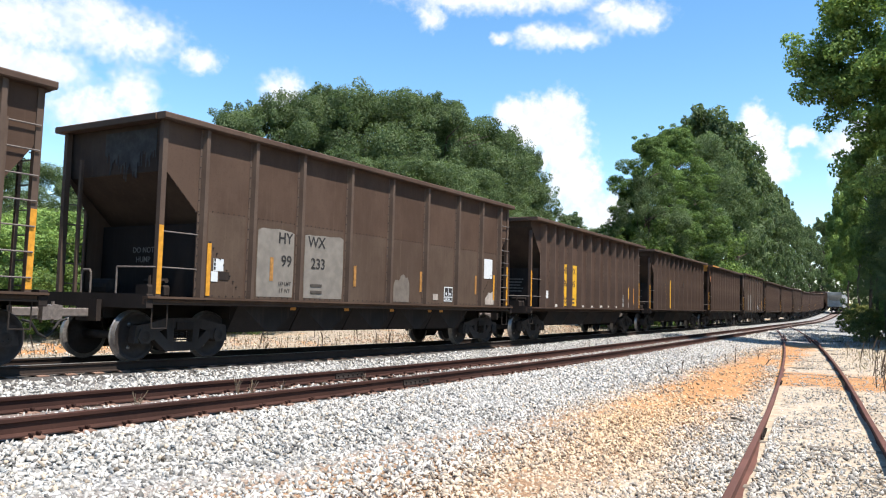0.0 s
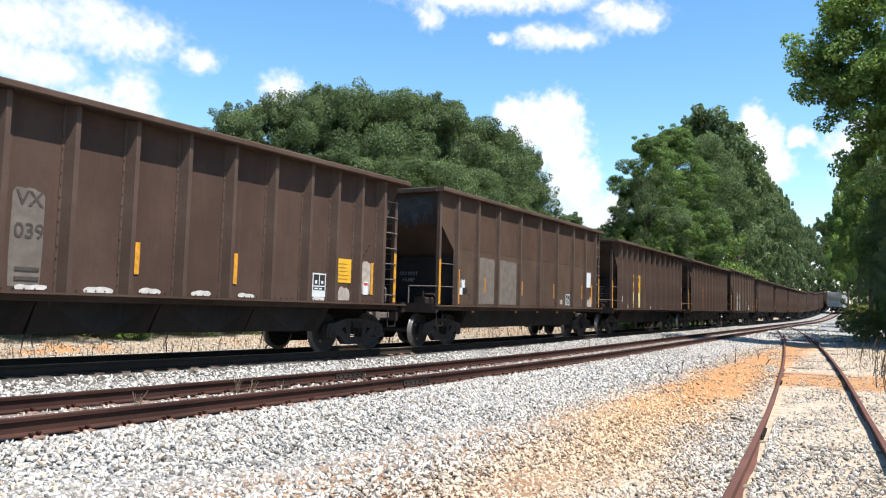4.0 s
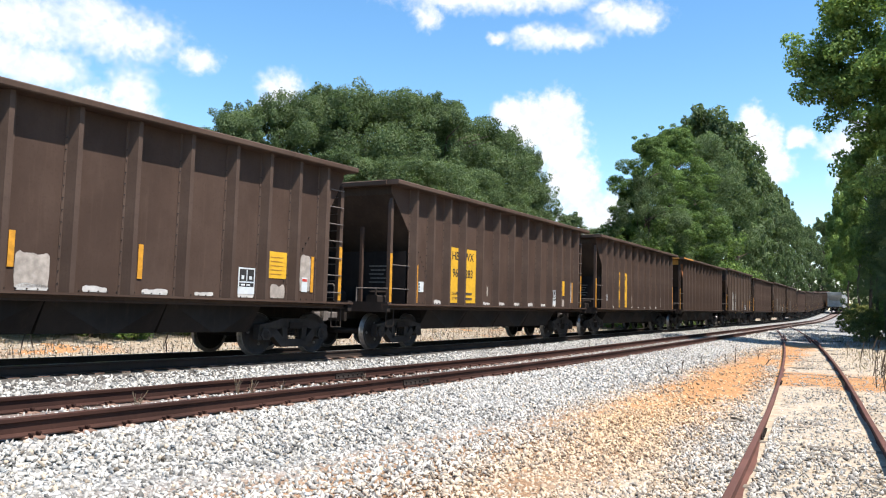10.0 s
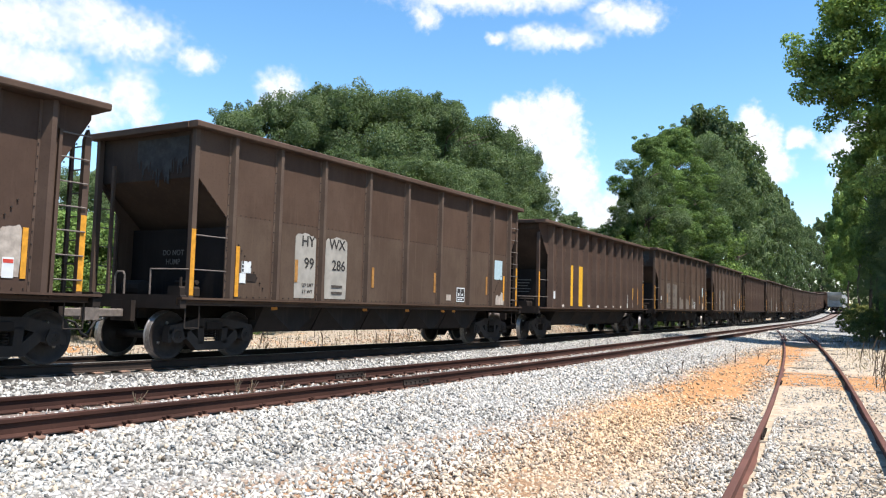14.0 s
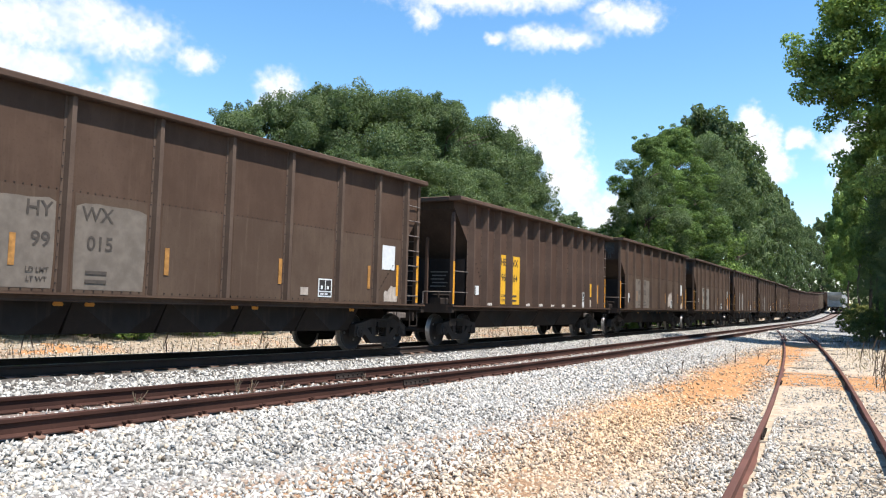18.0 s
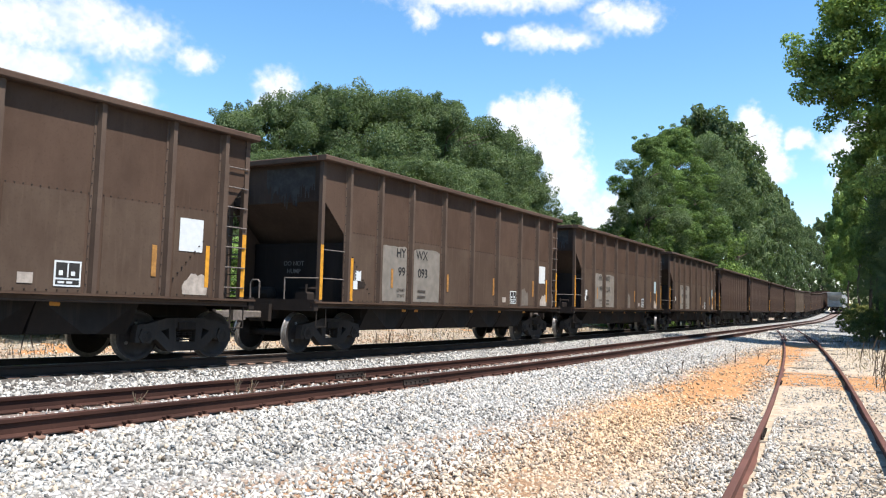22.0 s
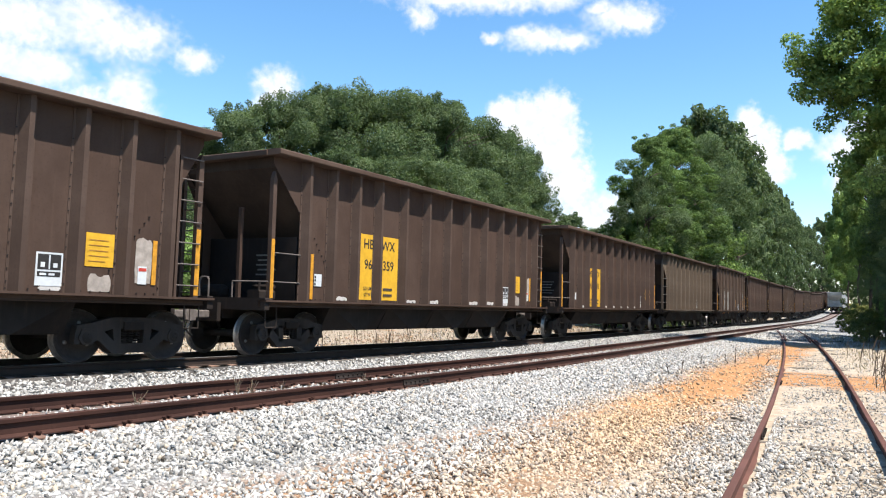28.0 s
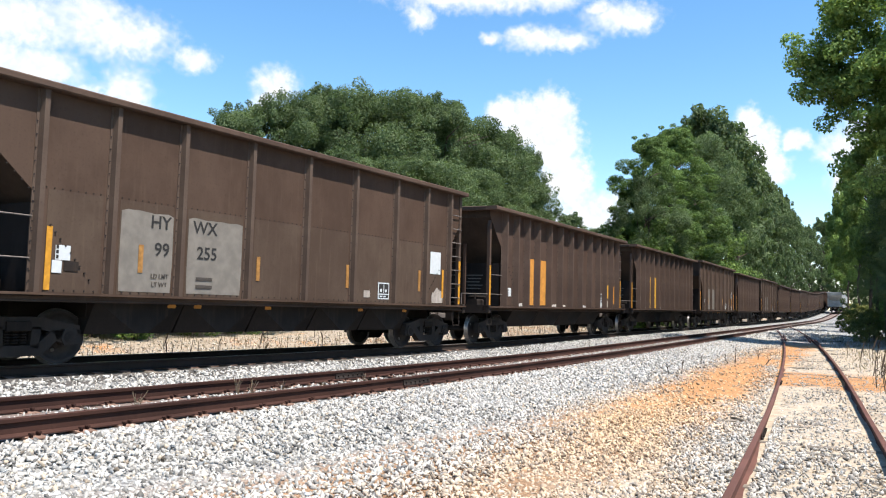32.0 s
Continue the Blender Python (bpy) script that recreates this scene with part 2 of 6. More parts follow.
def lettering(name, text, size, material, parent, x, y, z, squeeze=1.0):
    """Flat letters on the near side of a car, reading towards +y."""
    cu = bpy.data.curves.new("letters", 'FONT')
    cu.body, cu.size, cu.align_x, cu.align_y = text, size, 'CENTER', 'CENTER'
    cu.extrude, cu.resolution_u, cu.offset = 0.0015, 3, size * 0.012
    tmp = bpy.data.objects.new("letters", cu)
    scene.collection.objects.link(tmp)
    me = bpy.data.meshes.new_from_object(tmp)
    bpy.data.objects.remove(tmp)
    me.materials.clear()
    me.materials.append(material)
    turn = Matrix(((0, 0, 1, 0), (squeeze, 0, 0, 0), (0, 1, 0, 0), (0, 0, 0, 1)))
    me.transform(turn)
    return part(name, me, material, parent, at=Matrix.Translation((x, y, z)))


# ---- the lie of the land: track lines ----


def bend(y):
    return np.clip(np.minimum(np.asarray(y, float) - 28.0, 0) / 10, -4.2, 0)


def swell(y):
    y = np.asarray(y, float)
    return 0.0087 * np.clip(y, -30, 225) + 0.00018 * np.clip(y - 120, 0, 105) ** 2


def main_x(y):
    y = np.asarray(y, float)
    return -12.13 + 0.0108 * (np.clip(y, -30, 60) - 30) - 0.179 * bend(y) ** 2 - 0.0016 * np.maximum(y - 225, 0) ** 2


def main_z(y):
    return 0.0238 * bend(y) ** 2 + swell(y)


def pass_x(y):
    y = np.asarray(y, float)
    return -7.925 + 0.0727 * bend(y) ** 2 + 0.0012 * np.maximum(y - 190, 0) ** 2


def pass_z(y):
    return -0.108 + 0.0503 * bend(y) ** 2 + swell(y)


def spur_x(y):
    y = np.asarray(y, float)
    u = y - 7
    return np.maximum(-0.38 - 0.058 * u - 0.0006 * np.maximum(u, 0) ** 2, pass_x(y))


def spur_z(y):
    y = np.asarray(y, float)
    return np.minimum(-0.27 + 0.0131 * np.maximum(y - 15, 0), np.maximum(pass_z(y), -0.27))


def ground_z(x, y):
    """Height of the ground at one place."""
    xm, zm, xf, zf, xs, zs = (float(g(y)) for g in (main_x, main_z, pass_x, pass_z, spur_x, spur_z))
    a = xf + 1.45
    b = max(xs - 1.7, a + 0.05)
    c = max(xs + 1.4, b + 0.1)
    kx = [xm - 80, xm - 16, xm - 7.5, xm - 4.2, xm - 2.2, xm + 1.7, xf - 1.5, a, b, c, c + 3.5, c + 60]
    kz = [zm + 0.8, zm - 0.35, zm - 0.95, zm - 0.75, zm - 0.20, zm - 0.20, zf - 0.20, zf - 0.20, zs - 0.142, zs - 0.142, zs - 0.08, zs + 0.6]
    return float(np.interp(x, kx, kz))

# ---- ground ----


def ground_material():
    m, nt, b = shader("ground_soil", 0.95)
    v = position(nt)
    sx = nt.nodes.new("ShaderNodeSeparateXYZ")
    nt.links.new(v, sx.inputs[0])
    wob = grain(nt, v, 0.5, 4)
    fine, mid = grain(nt, v, 30, 5), grain(nt, v, 6, 5)
    x = calc(nt, 'ADD', sx.outputs[0], calc(nt, 'MULTIPLY', calc(nt, 'SUBTRACT', wob, 0.5), 2.2))
    stone = mix(nt, step(nt, fine, 0.35, 0.7), (0.122, 0.118, 0.11), (0.35, 0.342, 0.327))
    clay = mix(nt, step(nt, mid, 0.3, 0.7), (0.30, 0.135, 0.045), (0.42, 0.215, 0.085))
    sand = mix(nt, step(nt, mid, 0.3, 0.7), (0.29, 0.225, 0.155), (0.43, 0.355, 0.265))
    straw = mix(nt, step(nt, mid, 0.3, 0.7), (0.20, 0.15, 0.10), (0.38, 0.31, 0.23))
    green = mix(nt, step(nt, mid, 0.3, 0.7), (0.05, 0.05, 0.025), (0.12, 0.095, 0.06))
    c = mix(nt, step(nt, x, -4.7, -3.8), stone, clay)
    y = calc(nt, 'ADD', sx.outputs[1], calc(nt, 'MULTIPLY', calc(nt, 'SUBTRACT', wob, 0.5), 3.0))
    tan = mix(nt, step(nt, fine, 0.35, 0.7), (0.15, 0.085, 0.045), (0.34, 0.205, 0.11))
    c = mix(nt, calc(nt, 'MULTIPLY', step(nt, x, -4.9, -4.0), calc(nt, 'SUBTRACT', 1.0, step(nt, y, 10.5, 15.0))), c, tan)
    c = mix(nt, step(nt, x, -2.7, -2.1), c, sand)
    spot = calc(nt, 'MULTIPLY', step(nt, y, 20.5, 21.5), calc(nt, 'SUBTRACT', 1.0, step(nt, y, 25.0, 26.0)))
    c = mix(nt, calc(nt, 'MULTIPLY', spot, step(nt, x, -2.8, -2.4)), c, clay)
    c = mix(nt, step(nt, y, 42.0, 48.0), c, stone)
    c = mix(nt, step(nt, x, 1.0, 4.0), c, green)
    left = mix(nt, step(nt, grain(nt, v, 0.35, 3), 0.56, 0.68), straw, clay)
    c = mix(nt, step(nt, x, -17.4, -15.8), left, c)
    c = mix(nt, step(nt, x, -36.0, -28.0), green, c)
    # darker strip of ground along the main track
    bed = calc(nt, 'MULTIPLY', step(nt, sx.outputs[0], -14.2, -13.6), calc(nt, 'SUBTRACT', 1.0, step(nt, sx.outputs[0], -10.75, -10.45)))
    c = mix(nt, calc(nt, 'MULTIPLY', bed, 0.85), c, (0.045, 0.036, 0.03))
    bed = calc(nt, 'MULTIPLY', step(nt, sx.outputs[0], -8.9, -8.6), calc(nt, 'SUBTRACT', 1.0, step(nt, sx.outputs[0], -7.2, -6.95)))
    c = mix(nt, calc(nt, 'MULTIPLY', bed, 0.8), c, (0.15, 0.098, 0.075))
    nt.links.new(c, b.inputs["Base Color"])
    relief(nt, b, calc(nt, 'ADD', fine, mid), 0.7, 0.03)
    return m


def ground_sheet():
    xs = np.unique(np.concatenate([[-1600, -900, -500, -250, -150, -100], np.arange(-75, -20, 5), np.arange(-20, 8, 0.5), np.arange(8, 50, 6), [80, 150, 300, 700, 1600]]))
    ys = np.unique(np.concatenate([[-1600, -700, -300, -120, -60, -30, -15], np.arange(-8, 60, 1.5), np.arange(60, 340, 6), [380, 450, 600, 900, 1600]]))
    rng = np.random.default_rng(4)
    v = np.array([(x, y, ground_z(x, y) + (rng.normal() * 0.015 if abs(y) < 70 and abs(x) < 20 else 0)) for y in ys for x in xs])
    n = len(xs)
    i, j = np.meshgrid(np.arange(n - 1), np.arange(len(ys) - 1))
    q = (j * n + i).ravel()
    f = np.column_stack([q, q + 1, q + n + 1, q + n])
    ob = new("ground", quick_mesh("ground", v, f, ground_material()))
    ob.data.polygons.foreach_set("use_smooth", [True] * len(f))
    return tagged(ob, "stony railway ground with orange clay and dry grass", "ground", kind="structure")


ground_sheet()


def stone_material():
    m, nt, b = shader("crushed_limestone", 0.9)
    g = nt.nodes.new("ShaderNodeNewGeometry")
    at = nt.nodes.new("ShaderNodeAttribute")
    at.attribute_name = "tint"
    c = ramp(nt, g.outputs["Random Per Island"], [(0.0, (0.085, 0.081, 0.077)), (0.15, (0.23, 0.224, 0.213)), (0.55, (0.385, 0.375, 0.357)), (1.0, (0.53, 0.52, 0.50))])
    c = mix(nt, 1.0, c, at.outputs["Color"], 'MULTIPLY')
    c = mix(nt, 1.0, c, (1.0, 0.965, 0.91), 'MULTIPLY')
    f = grain(nt, position(nt), 45, 4)
    c = mix(nt, calc(nt, 'MULTIPLY', step(nt, f, 0.45, 0.75), 0.35), c, (0.25, 0.24, 0.23))
    nt.links.new(c, b.inputs["Base Color"])
    relief(nt, b, f, 0.4, 0.005)
    return m


STONE = stone_material()


def stone_shapes(rng, count):
    """Angular lumps of crushed rock, about one unit across."""
    bm = bmesh.new()
    bmesh.ops.create_icosphere(bm, subdivisions=1, radius=0.5)
    base = np.array([v.co for v in bm.verts])
    faces = np.array([[v.index for v in f.verts] for f in bm.faces])
    bm.free()
    out = []
    for _ in range(count):
        p = base * (1 + rng.normal(0, 0.24, (len(base), 1)))
        for _ in range(7):
            n = rng.normal(size=3)
            n /= np.linalg.norm(n)
            d = p @ n
            p = p - np.outer(np.maximum(d - rng.uniform(0.12, 0.30), 0), n)
        out.append(p * np.array([1.22, rng.uniform(0.55, 0.95), rng.uniform(0.38, 0.72)]))
    return out, faces


def clay_share(x, y, rng):
    """How far stones are stained by the orange clay strip beside the spur."""
    w = np.array([noise.noise(Vector((a * 0.5, b * 0.3, 3.1))) + 0.5 * noise.noise(Vector((a * 1.7, b * 1.1, 7.7))) for a, b in zip(x, y)])
    c = -3.25 - 0.022 * (y - 12) + 0.5 * w + 0.45 * np.clip((12 - y) / 4, 0, 1)
    d = np.abs(x - c) / (0.85 + 0.3 * w)
    return np.clip(1.5 - d + rng.normal(0, 0.25, len(x)), 0, 1) * np.clip((44 - y) / 10, 0, 1) * np.clip(0.72 + (y - 8) / 14, 0.6, 1)


def stones(name, rng, x, y, size, tint, sink=0.25, lift=None):
    shapes, faces = stone_shapes(rng, 12)
    n = len(x)
    z = np.array([ground_z(a, b) for a, b in zip(x, y)])
    q = rng.normal(size=(n, 4))
    q /= np.linalg.norm(q, axis=1)[:, None]
    w, i, j, k = q.T
    R = np.stack([1 - 2 * (j * j + k * k), 2 * (i * j - k * w), 2 * (i * k + j * w), 2 * (i * j + k * w), 1 - 2 * (i * i + k * k), 2 * (j * k - i * w), 2 * (i * k - j * w), 2 * (j * k + i * w), 1 - 2 * (i * i + j * j)], 1).reshape(n, 3, 3)
    pick = rng.integers(0, 12, n)
    P = np.stack(shapes)[pick] * 1.18
    V = np.einsum('nij,nkj->nki', R, P) * size[:, None, None]
    sink = np.where(clay_share(x, y, np.random.default_rng(1)) > 0.6, 0.12, sink)
    V += np.stack([x, y, z + size * sink + (0 if lift is None else lift)], 1)[:, None, :]
    k = P.shape[1]
    F = (faces[None] + (np.arange(n) * k)[:, None, None]).reshape(-1, 3)
    return new(name, quick_mesh(name, V.reshape(-1, 3), F, STONE, np.repeat(tint, k, axis=0)))


def ballast_bed():
    rng = np.random.default_rng(11)

    def scatter(n, y0, y1, left, right, s0, s1, power=1.0):
        u = rng.random(n) ** power
        y = y0 + (y1 - y0) * u
        L, Rr = left(y), right(y)
        x = L + (Rr - L) * rng.random(n)
        return x, y, np.exp(rng.uniform(np.log(s0), np.log(s1), n))

    def paint(x, y):
        k = clay_share(x, y, rng)[:, None]
        sandy = np.clip((x - spur_x(y) + 2.0) / 1.2, 0, 1)[:, None] * 0.25
        t = np.ones((len(x), 3)) * (1 - sandy) + np.array([0.95, 0.84, 0.68]) * sandy
        odd = rng.random((len(x), 1))
        t = np.where(odd < 0.07, t * np.array([1.05, 0.90, 0.74]), np.where(odd > 0.94, t * np.array([0.90, 0.97, 1.06]), t))
        return t * (1 - k) + np.array([1.22, 0.88, 0.56]) * k

    def keep(x, y, s, thin):
        k = clay_share(x, y, rng)
        ok = rng.random(len(x)) > thin * 0.95 * k * np.clip((y - 12) / 6, 0, 1)
        ok &= np.abs(x - (spur_x(y) - 0.7175)) > 0.08
        ok &= np.abs(x - (spur_x(y) + 0.7175)) > 0.08
        return x[ok], y[ok], s[ok]

    near = keep(*scatter(46000, 2.6, 15, lambda y: pass_x(y) + 0.97, lambda y: spur_x(y) - 0.5, 0.035, 0.085, 1.3), 0.85)
    ob = stones("ballast", rng, *near, paint(near[0], near[1]))
    tagged(ob, "pale grey crushed stone ballast sloping from the track", "ballast", kind="stuff")
    mid = keep(*scatter(24000, 15, 50, lambda y: pass_x(y) + 0.98, lambda y: np.maximum(spur_x(y) - 0.9, pass_x(y) + 1.2), 0.055, 0.11, 1.3), 0.9)
    tagged(stones("ballast", rng, *mid, paint(mid[0], mid[1])), "pale grey crushed stone ballast along the passing track", "ballast", kind="stuff")
    far = scatter(7000, 50, 100, lambda y: pass_x(y) + 0.98, lambda y: spur_x(y) + 3.2, 0.10, 0.19, 1.3)
    tagged(stones("ballast", rng, *far, np.ones((7000, 3))), "pale grey crushed stone round the far switch", "ballast", kind="stuff")
    crib = scatter(5000, 3.0, 60, lambda y: pass_x(y) - 0.6, lambda y: pass_x(y) + 0.6, 0.045, 0.09, 1.4)
    tagged(stones("ballast", rng, *crib, np.ones((5000, 3)) * 0.95), "crushed stone between the rails of the passing track", "ballast", kind="stuff")
    gap = scatter(15000, 3.5, 75, lambda y: main_x(y) + 1.5 - 0.6 * np.clip((y - 20) / 15, 0, 1), lambda y: pass_x(y) - 0.92, 0.05, 0.10, 1.5)
    tagged(stones("ballast", rng, *gap, np.ones((15000, 3))), "bright crushed stone between the two tracks", "ballast", kind="stuff")
    back = scatter(5000, 5, 70, lambda y: main_x(y) - 2.6, lambda y: main_x(y) - 0.9, 0.06, 0.11, 1.4)
    tagged(stones("ballast", rng, *back, np.ones((5000, 3)) * 0.9), "crushed stone on the far shoulder of the main track", "ballast", kind="stuff")
    bank = scatter(10000, 5, 75, lambda y: main_x(y) - 13, lambda y: main_x(y) - 2.4, 0.07, 0.16, 1.2)
    litter = np.array([noise.noise(Vector((a * 0.35, b * 0.22, 5.5))) for a, b in zip(bank[0], bank[1])])
    k = np.clip(litter * 3 + 0.45 + rng.normal(0, 0.25, 10000), 0, 1)[:, None]
    tagged(stones("stones", rng, *bank, np.array([0.98, 0.93, 0.84]) * (1 - k) + np.array([1.1, 0.74, 0.50]) * k), "pale stones and brown litter on the far bank", "stones", kind="stuff")
    spur = keep(*scatter(26000, 4.5, 40, lambda y: spur_x(y) - 0.7, lambda y: spur_x(y) + 2.6, 0.03, 0.075, 1.2), 0.0)
    ok = rng.random(len(spur[0])) > np.clip((spur[1] - 9) / 16, 0.05, 0.82)
    spur = tuple(a[ok] for a in spur)
    tagged(stones("gravel", rng, *spur, paint(spur[0], spur[1])), "sandy gravel scattered over the old spur track", "gravel", kind="stuff")


ballast_bed()

# ---- tracks ----


RAIL = [(-0.070, -0.170), (0.070, -0.170), (0.070, -0.158), (0.012, -0.138), (0.009, -0.050), (0.034, -0.038), (0.036, -0.006), (0.028, 0.0), (-0.028, 0.0), (-0.036, -0.006), (-0.034, -0.038), (-0.009, -0.050), (-0.012, -0.138), (-0.070, -0.158)]


def sweep(name, fx, fz, off, ys, mats, parent, worn=False):
    """A rail of true section along a track line."""
    v, f, mi = [], [], []
    n = len(RAIL)
    for y in ys:
        x, z = float(fx(y)), float(fz(y))
        t = Vector((float(fx(y + 0.5)) - float(fx(y - 0.5)), 1.0, 0)).normalized()
        s = Vector((t.y, -t.x, 0))
        v += [(x + s.x * (off + a), y + s.y * (off + a), z + b) for a, b in RAIL]
    for k in range(len(ys) - 1):
        for i in range(n):
            j = (i + 1) % n
            f.append((k * n + i, k * n + j, (k + 1) * n + j, (k + 1) * n + i))
            mi.append(1 if worn and i in (6, 7, 8) else 0)
    f += [tuple(range(n)), tuple(range((len(ys) - 1) * n, len(ys) * n))]
    mi += [0, 0]
    sh = Shape()
    sh.v, sh.f, sh.m = v, f, mi
    return part(name, sh, mats, parent)


LINE = list(np.arange(-12, 60, 1.5)) + list(np.arange(60, 330, 6.0))
main_track = tagged(new("railway_track"), "main line track with dark rails under the train", "railway track", "tracks")
pass_track = tagged(new("railway_track"), "rusty brown passing track laid in crushed stone", "railway track", "tracks")
spur_track = tagged(new("railway_track"), "old rusty spur track on weathered wooden ties", "railway track", "tracks")
for side in (-1, 1):
    sweep("rail", main_x, main_z, side * 0.7525, LINE, [MAIN_RAIL, HEAD], main_track, True)
    sweep("rail", pass_x, pass_z, side * 0.7525, LINE, [RUST], pass_track)
    sweep("rail", spur_x, spur_z, side * 0.7525, [y for y in LINE if y < (72 if side < 0 else 80)], [SID_RUST], spur_track)


def tie_shape(rng, worn):
    sh = Shape()
    nx = 8
    top = [(-1.28 + 2.56 * i / nx, rng.uniform(-worn, 0)) for i in range(nx + 1)]
    a, b = 0.11, 0.115
    v = []
    for x, d in top:
        e = rng.uniform(-worn, worn)
        v += [(x, -a + e, -0.18), (x, -b + e + 0.015, d - 0.015), (x, -b + e + 0.03, d), (x, b + e - 0.03, d - rng.uniform(0, worn)), (x, b + e - 0.015, d - 0.02), (x, a + e, -0.18)]
    f = [(i * 6 + j, i * 6 + (j + 1) % 6, (i + 1) * 6 + (j + 1) % 6, (i + 1) * 6 + j) for i in range(nx) for j in range(6)]
    f += [tuple(range(6)), tuple(range(nx * 6, nx * 6 + 6))]
    return sh.add(v, f)


rng_t = random.Random(5)
TIES = [mesh_of("tie", tie_shape(rng_t, 0.012), TIE) for _ in range(5)]
sh = Shape()
sh.prism_y([(-0.17, 0), (0.17, 0), (0.17, 0.012), (0.085, 0.024), (-0.085, 0.024), (-0.17, 0.012)], -0.095, 0.095)
PLATES = mesh_of("tie_plate", sh, PLATE)
sh = Shape()
sh.soft_box(-0.012, 0.012, -0.012, 0.012, 0.0, 0.045, 0.004)
sh.box(-0.022, 0.022, -0.016, 0.016, 0.044, 0.060)
SPIKES = mesh_of("spike", sh, RUST)


def heading(fx, y):
    return math.degrees(math.atan2(-(float(fx(y + 0.5)) - float(fx(y - 0.5))), 1.0))


def lay_ties(track, fx, fz, y0, y1, drop, plates=True):
    y = y0
    while y < y1:
        x, z, a = float(fx(y)), float(fz(y)), heading(fx, y)
        low = 0.0 if plates else rng_t.choice((0.0, 0.02, 0.026, 0.03, 0.034, 0.034))
        base = pose(x, y, z - drop - low, 0, 0, a + rng_t.uniform(-1.5, 1.5))
        part("tie", rng_t.choice(TIES), None, track, at=base)
        if plates:
            for s in (-1, 1):
                m = pose(x, y, z - 0.192, 0, 0, a) @ Matrix.Translation((s * 0.7525, 0, 0))
                p = part("tie_plate", PLATES, None, track, at=m)
                if y < 18 and track is pass_track:
                    for dx, dy in ((0.085, 0.05), (-0.085, -0.05), (0.125, -0.055)):
                        part("spike", SPIKES, None, p, at=Matrix.Translation((dx, dy, 0)))
        y += rng_t.uniform(0.50, 0.54) if y < 40 else 0.56


lay_ties(pass_track, pass_x, pass_z, 2.6, 40, 0.195)
lay_ties(main_track, main_x, main_z, 4.0, 30, 0.195)
lay_ties(spur_track, spur_x, spur_z, 4.2, 46, 0.122, plates=False)


def joint_bar(track, fx, fz, y, off):
    sh = Shape()
    for s in (-1, 1):
        sh.prism_y([(s * 0.014, -0.135), (s * 0.05, -0.14), (s * 0.03, -0.10), (s * 0.03, -0.075), (s * 0.034, -0.052), (s * 0.014, -0.052)], -0.46, 0.46)
        for k in range(6):
            yy = -0.38 + 0.152 * k
            sh.rod((s * 0.02, yy, -0.09), (s * 0.062, yy, -0.09), 0.017, 6)
    part("joint_bar", sh, GRIME, track, at=pose(float(fx(y)), y, float(fz(y)), 0, 0, heading(fx, y)) @ Matrix.Translation((off, 0, 0)))


joint_bar(pass_track, pass_x, pass_z, 12.2, -0.7525)
joint_bar(pass_track, pass_x, pass_z, 12.0, 0.7525)
joint_bar(spur_track, spur_x, spur_z, 12.6, -0.7525)
joint_bar(spur_track, spur_x, spur_z, 21.5, -0.7525)

SWITCH_TIES = [mesh_of("switch_tie", Shape().soft_box(-2.2, 2.2, -0.11, 0.11, -0.18, 0.0, 0.015), TIE) for _ in range(1)]
for k in range(34):
    y = 52 + 0.62 * k
    xc = (float(pass_x(y)) + float(spur_x(y))) / 2 + 0.3
    part("switch_tie", SWITCH_TIES[0], None, spur_track, at=pose(xc, y, min(float(pass_z(y)), float(spur_z(y))) - 0.165, 0, 0, rng_t.uniform(-1, 1)))
for off in (-0.60, 0.60):
    sweep("guard_rail", spur_x, spur_z, off, list(np.arange(47, 56, 1.0)), [SID_RUST], spur_track)
sweep("guard_rail", spur_x, spur_z, 0.88, list(np.arange(43, 50, 1.0)), [SID_RUST], spur_track)

# ---- hopper cars ----

PITCH_CAR = 16.145
SPEED = 13.857
PITCH_A = 16.295
HALF_BASE = 6.0
WHEEL_R = 0.457
BODY = {
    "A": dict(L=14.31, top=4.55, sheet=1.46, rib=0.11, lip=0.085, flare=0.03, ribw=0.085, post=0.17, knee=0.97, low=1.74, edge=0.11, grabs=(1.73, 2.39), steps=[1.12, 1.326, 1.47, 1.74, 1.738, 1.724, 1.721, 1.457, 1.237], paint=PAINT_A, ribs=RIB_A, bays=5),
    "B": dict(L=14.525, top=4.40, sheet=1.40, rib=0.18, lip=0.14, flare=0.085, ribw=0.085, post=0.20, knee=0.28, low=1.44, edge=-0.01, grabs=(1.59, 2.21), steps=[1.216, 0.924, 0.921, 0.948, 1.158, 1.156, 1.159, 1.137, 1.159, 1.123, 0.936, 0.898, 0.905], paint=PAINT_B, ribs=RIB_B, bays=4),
    "C": dict(L=14.54, top=4.42, sheet=1.42, rib=0.16, lip=0.11, flare=0.09, ribw=0.08, post=0.14, knee=0.62, low=1.60, edge=-0.01, grabs=(1.6, 2.05, 2.5, 2.95), steps=[1.166, 0.849, 0.849, 1.118, 1.15, 1.149, 1.206, 1.092, 1.129, 1.153, 1.102, 0.958, 0.944], paint=PAINT_C, ribs=PAINT_C, bays=4),
}


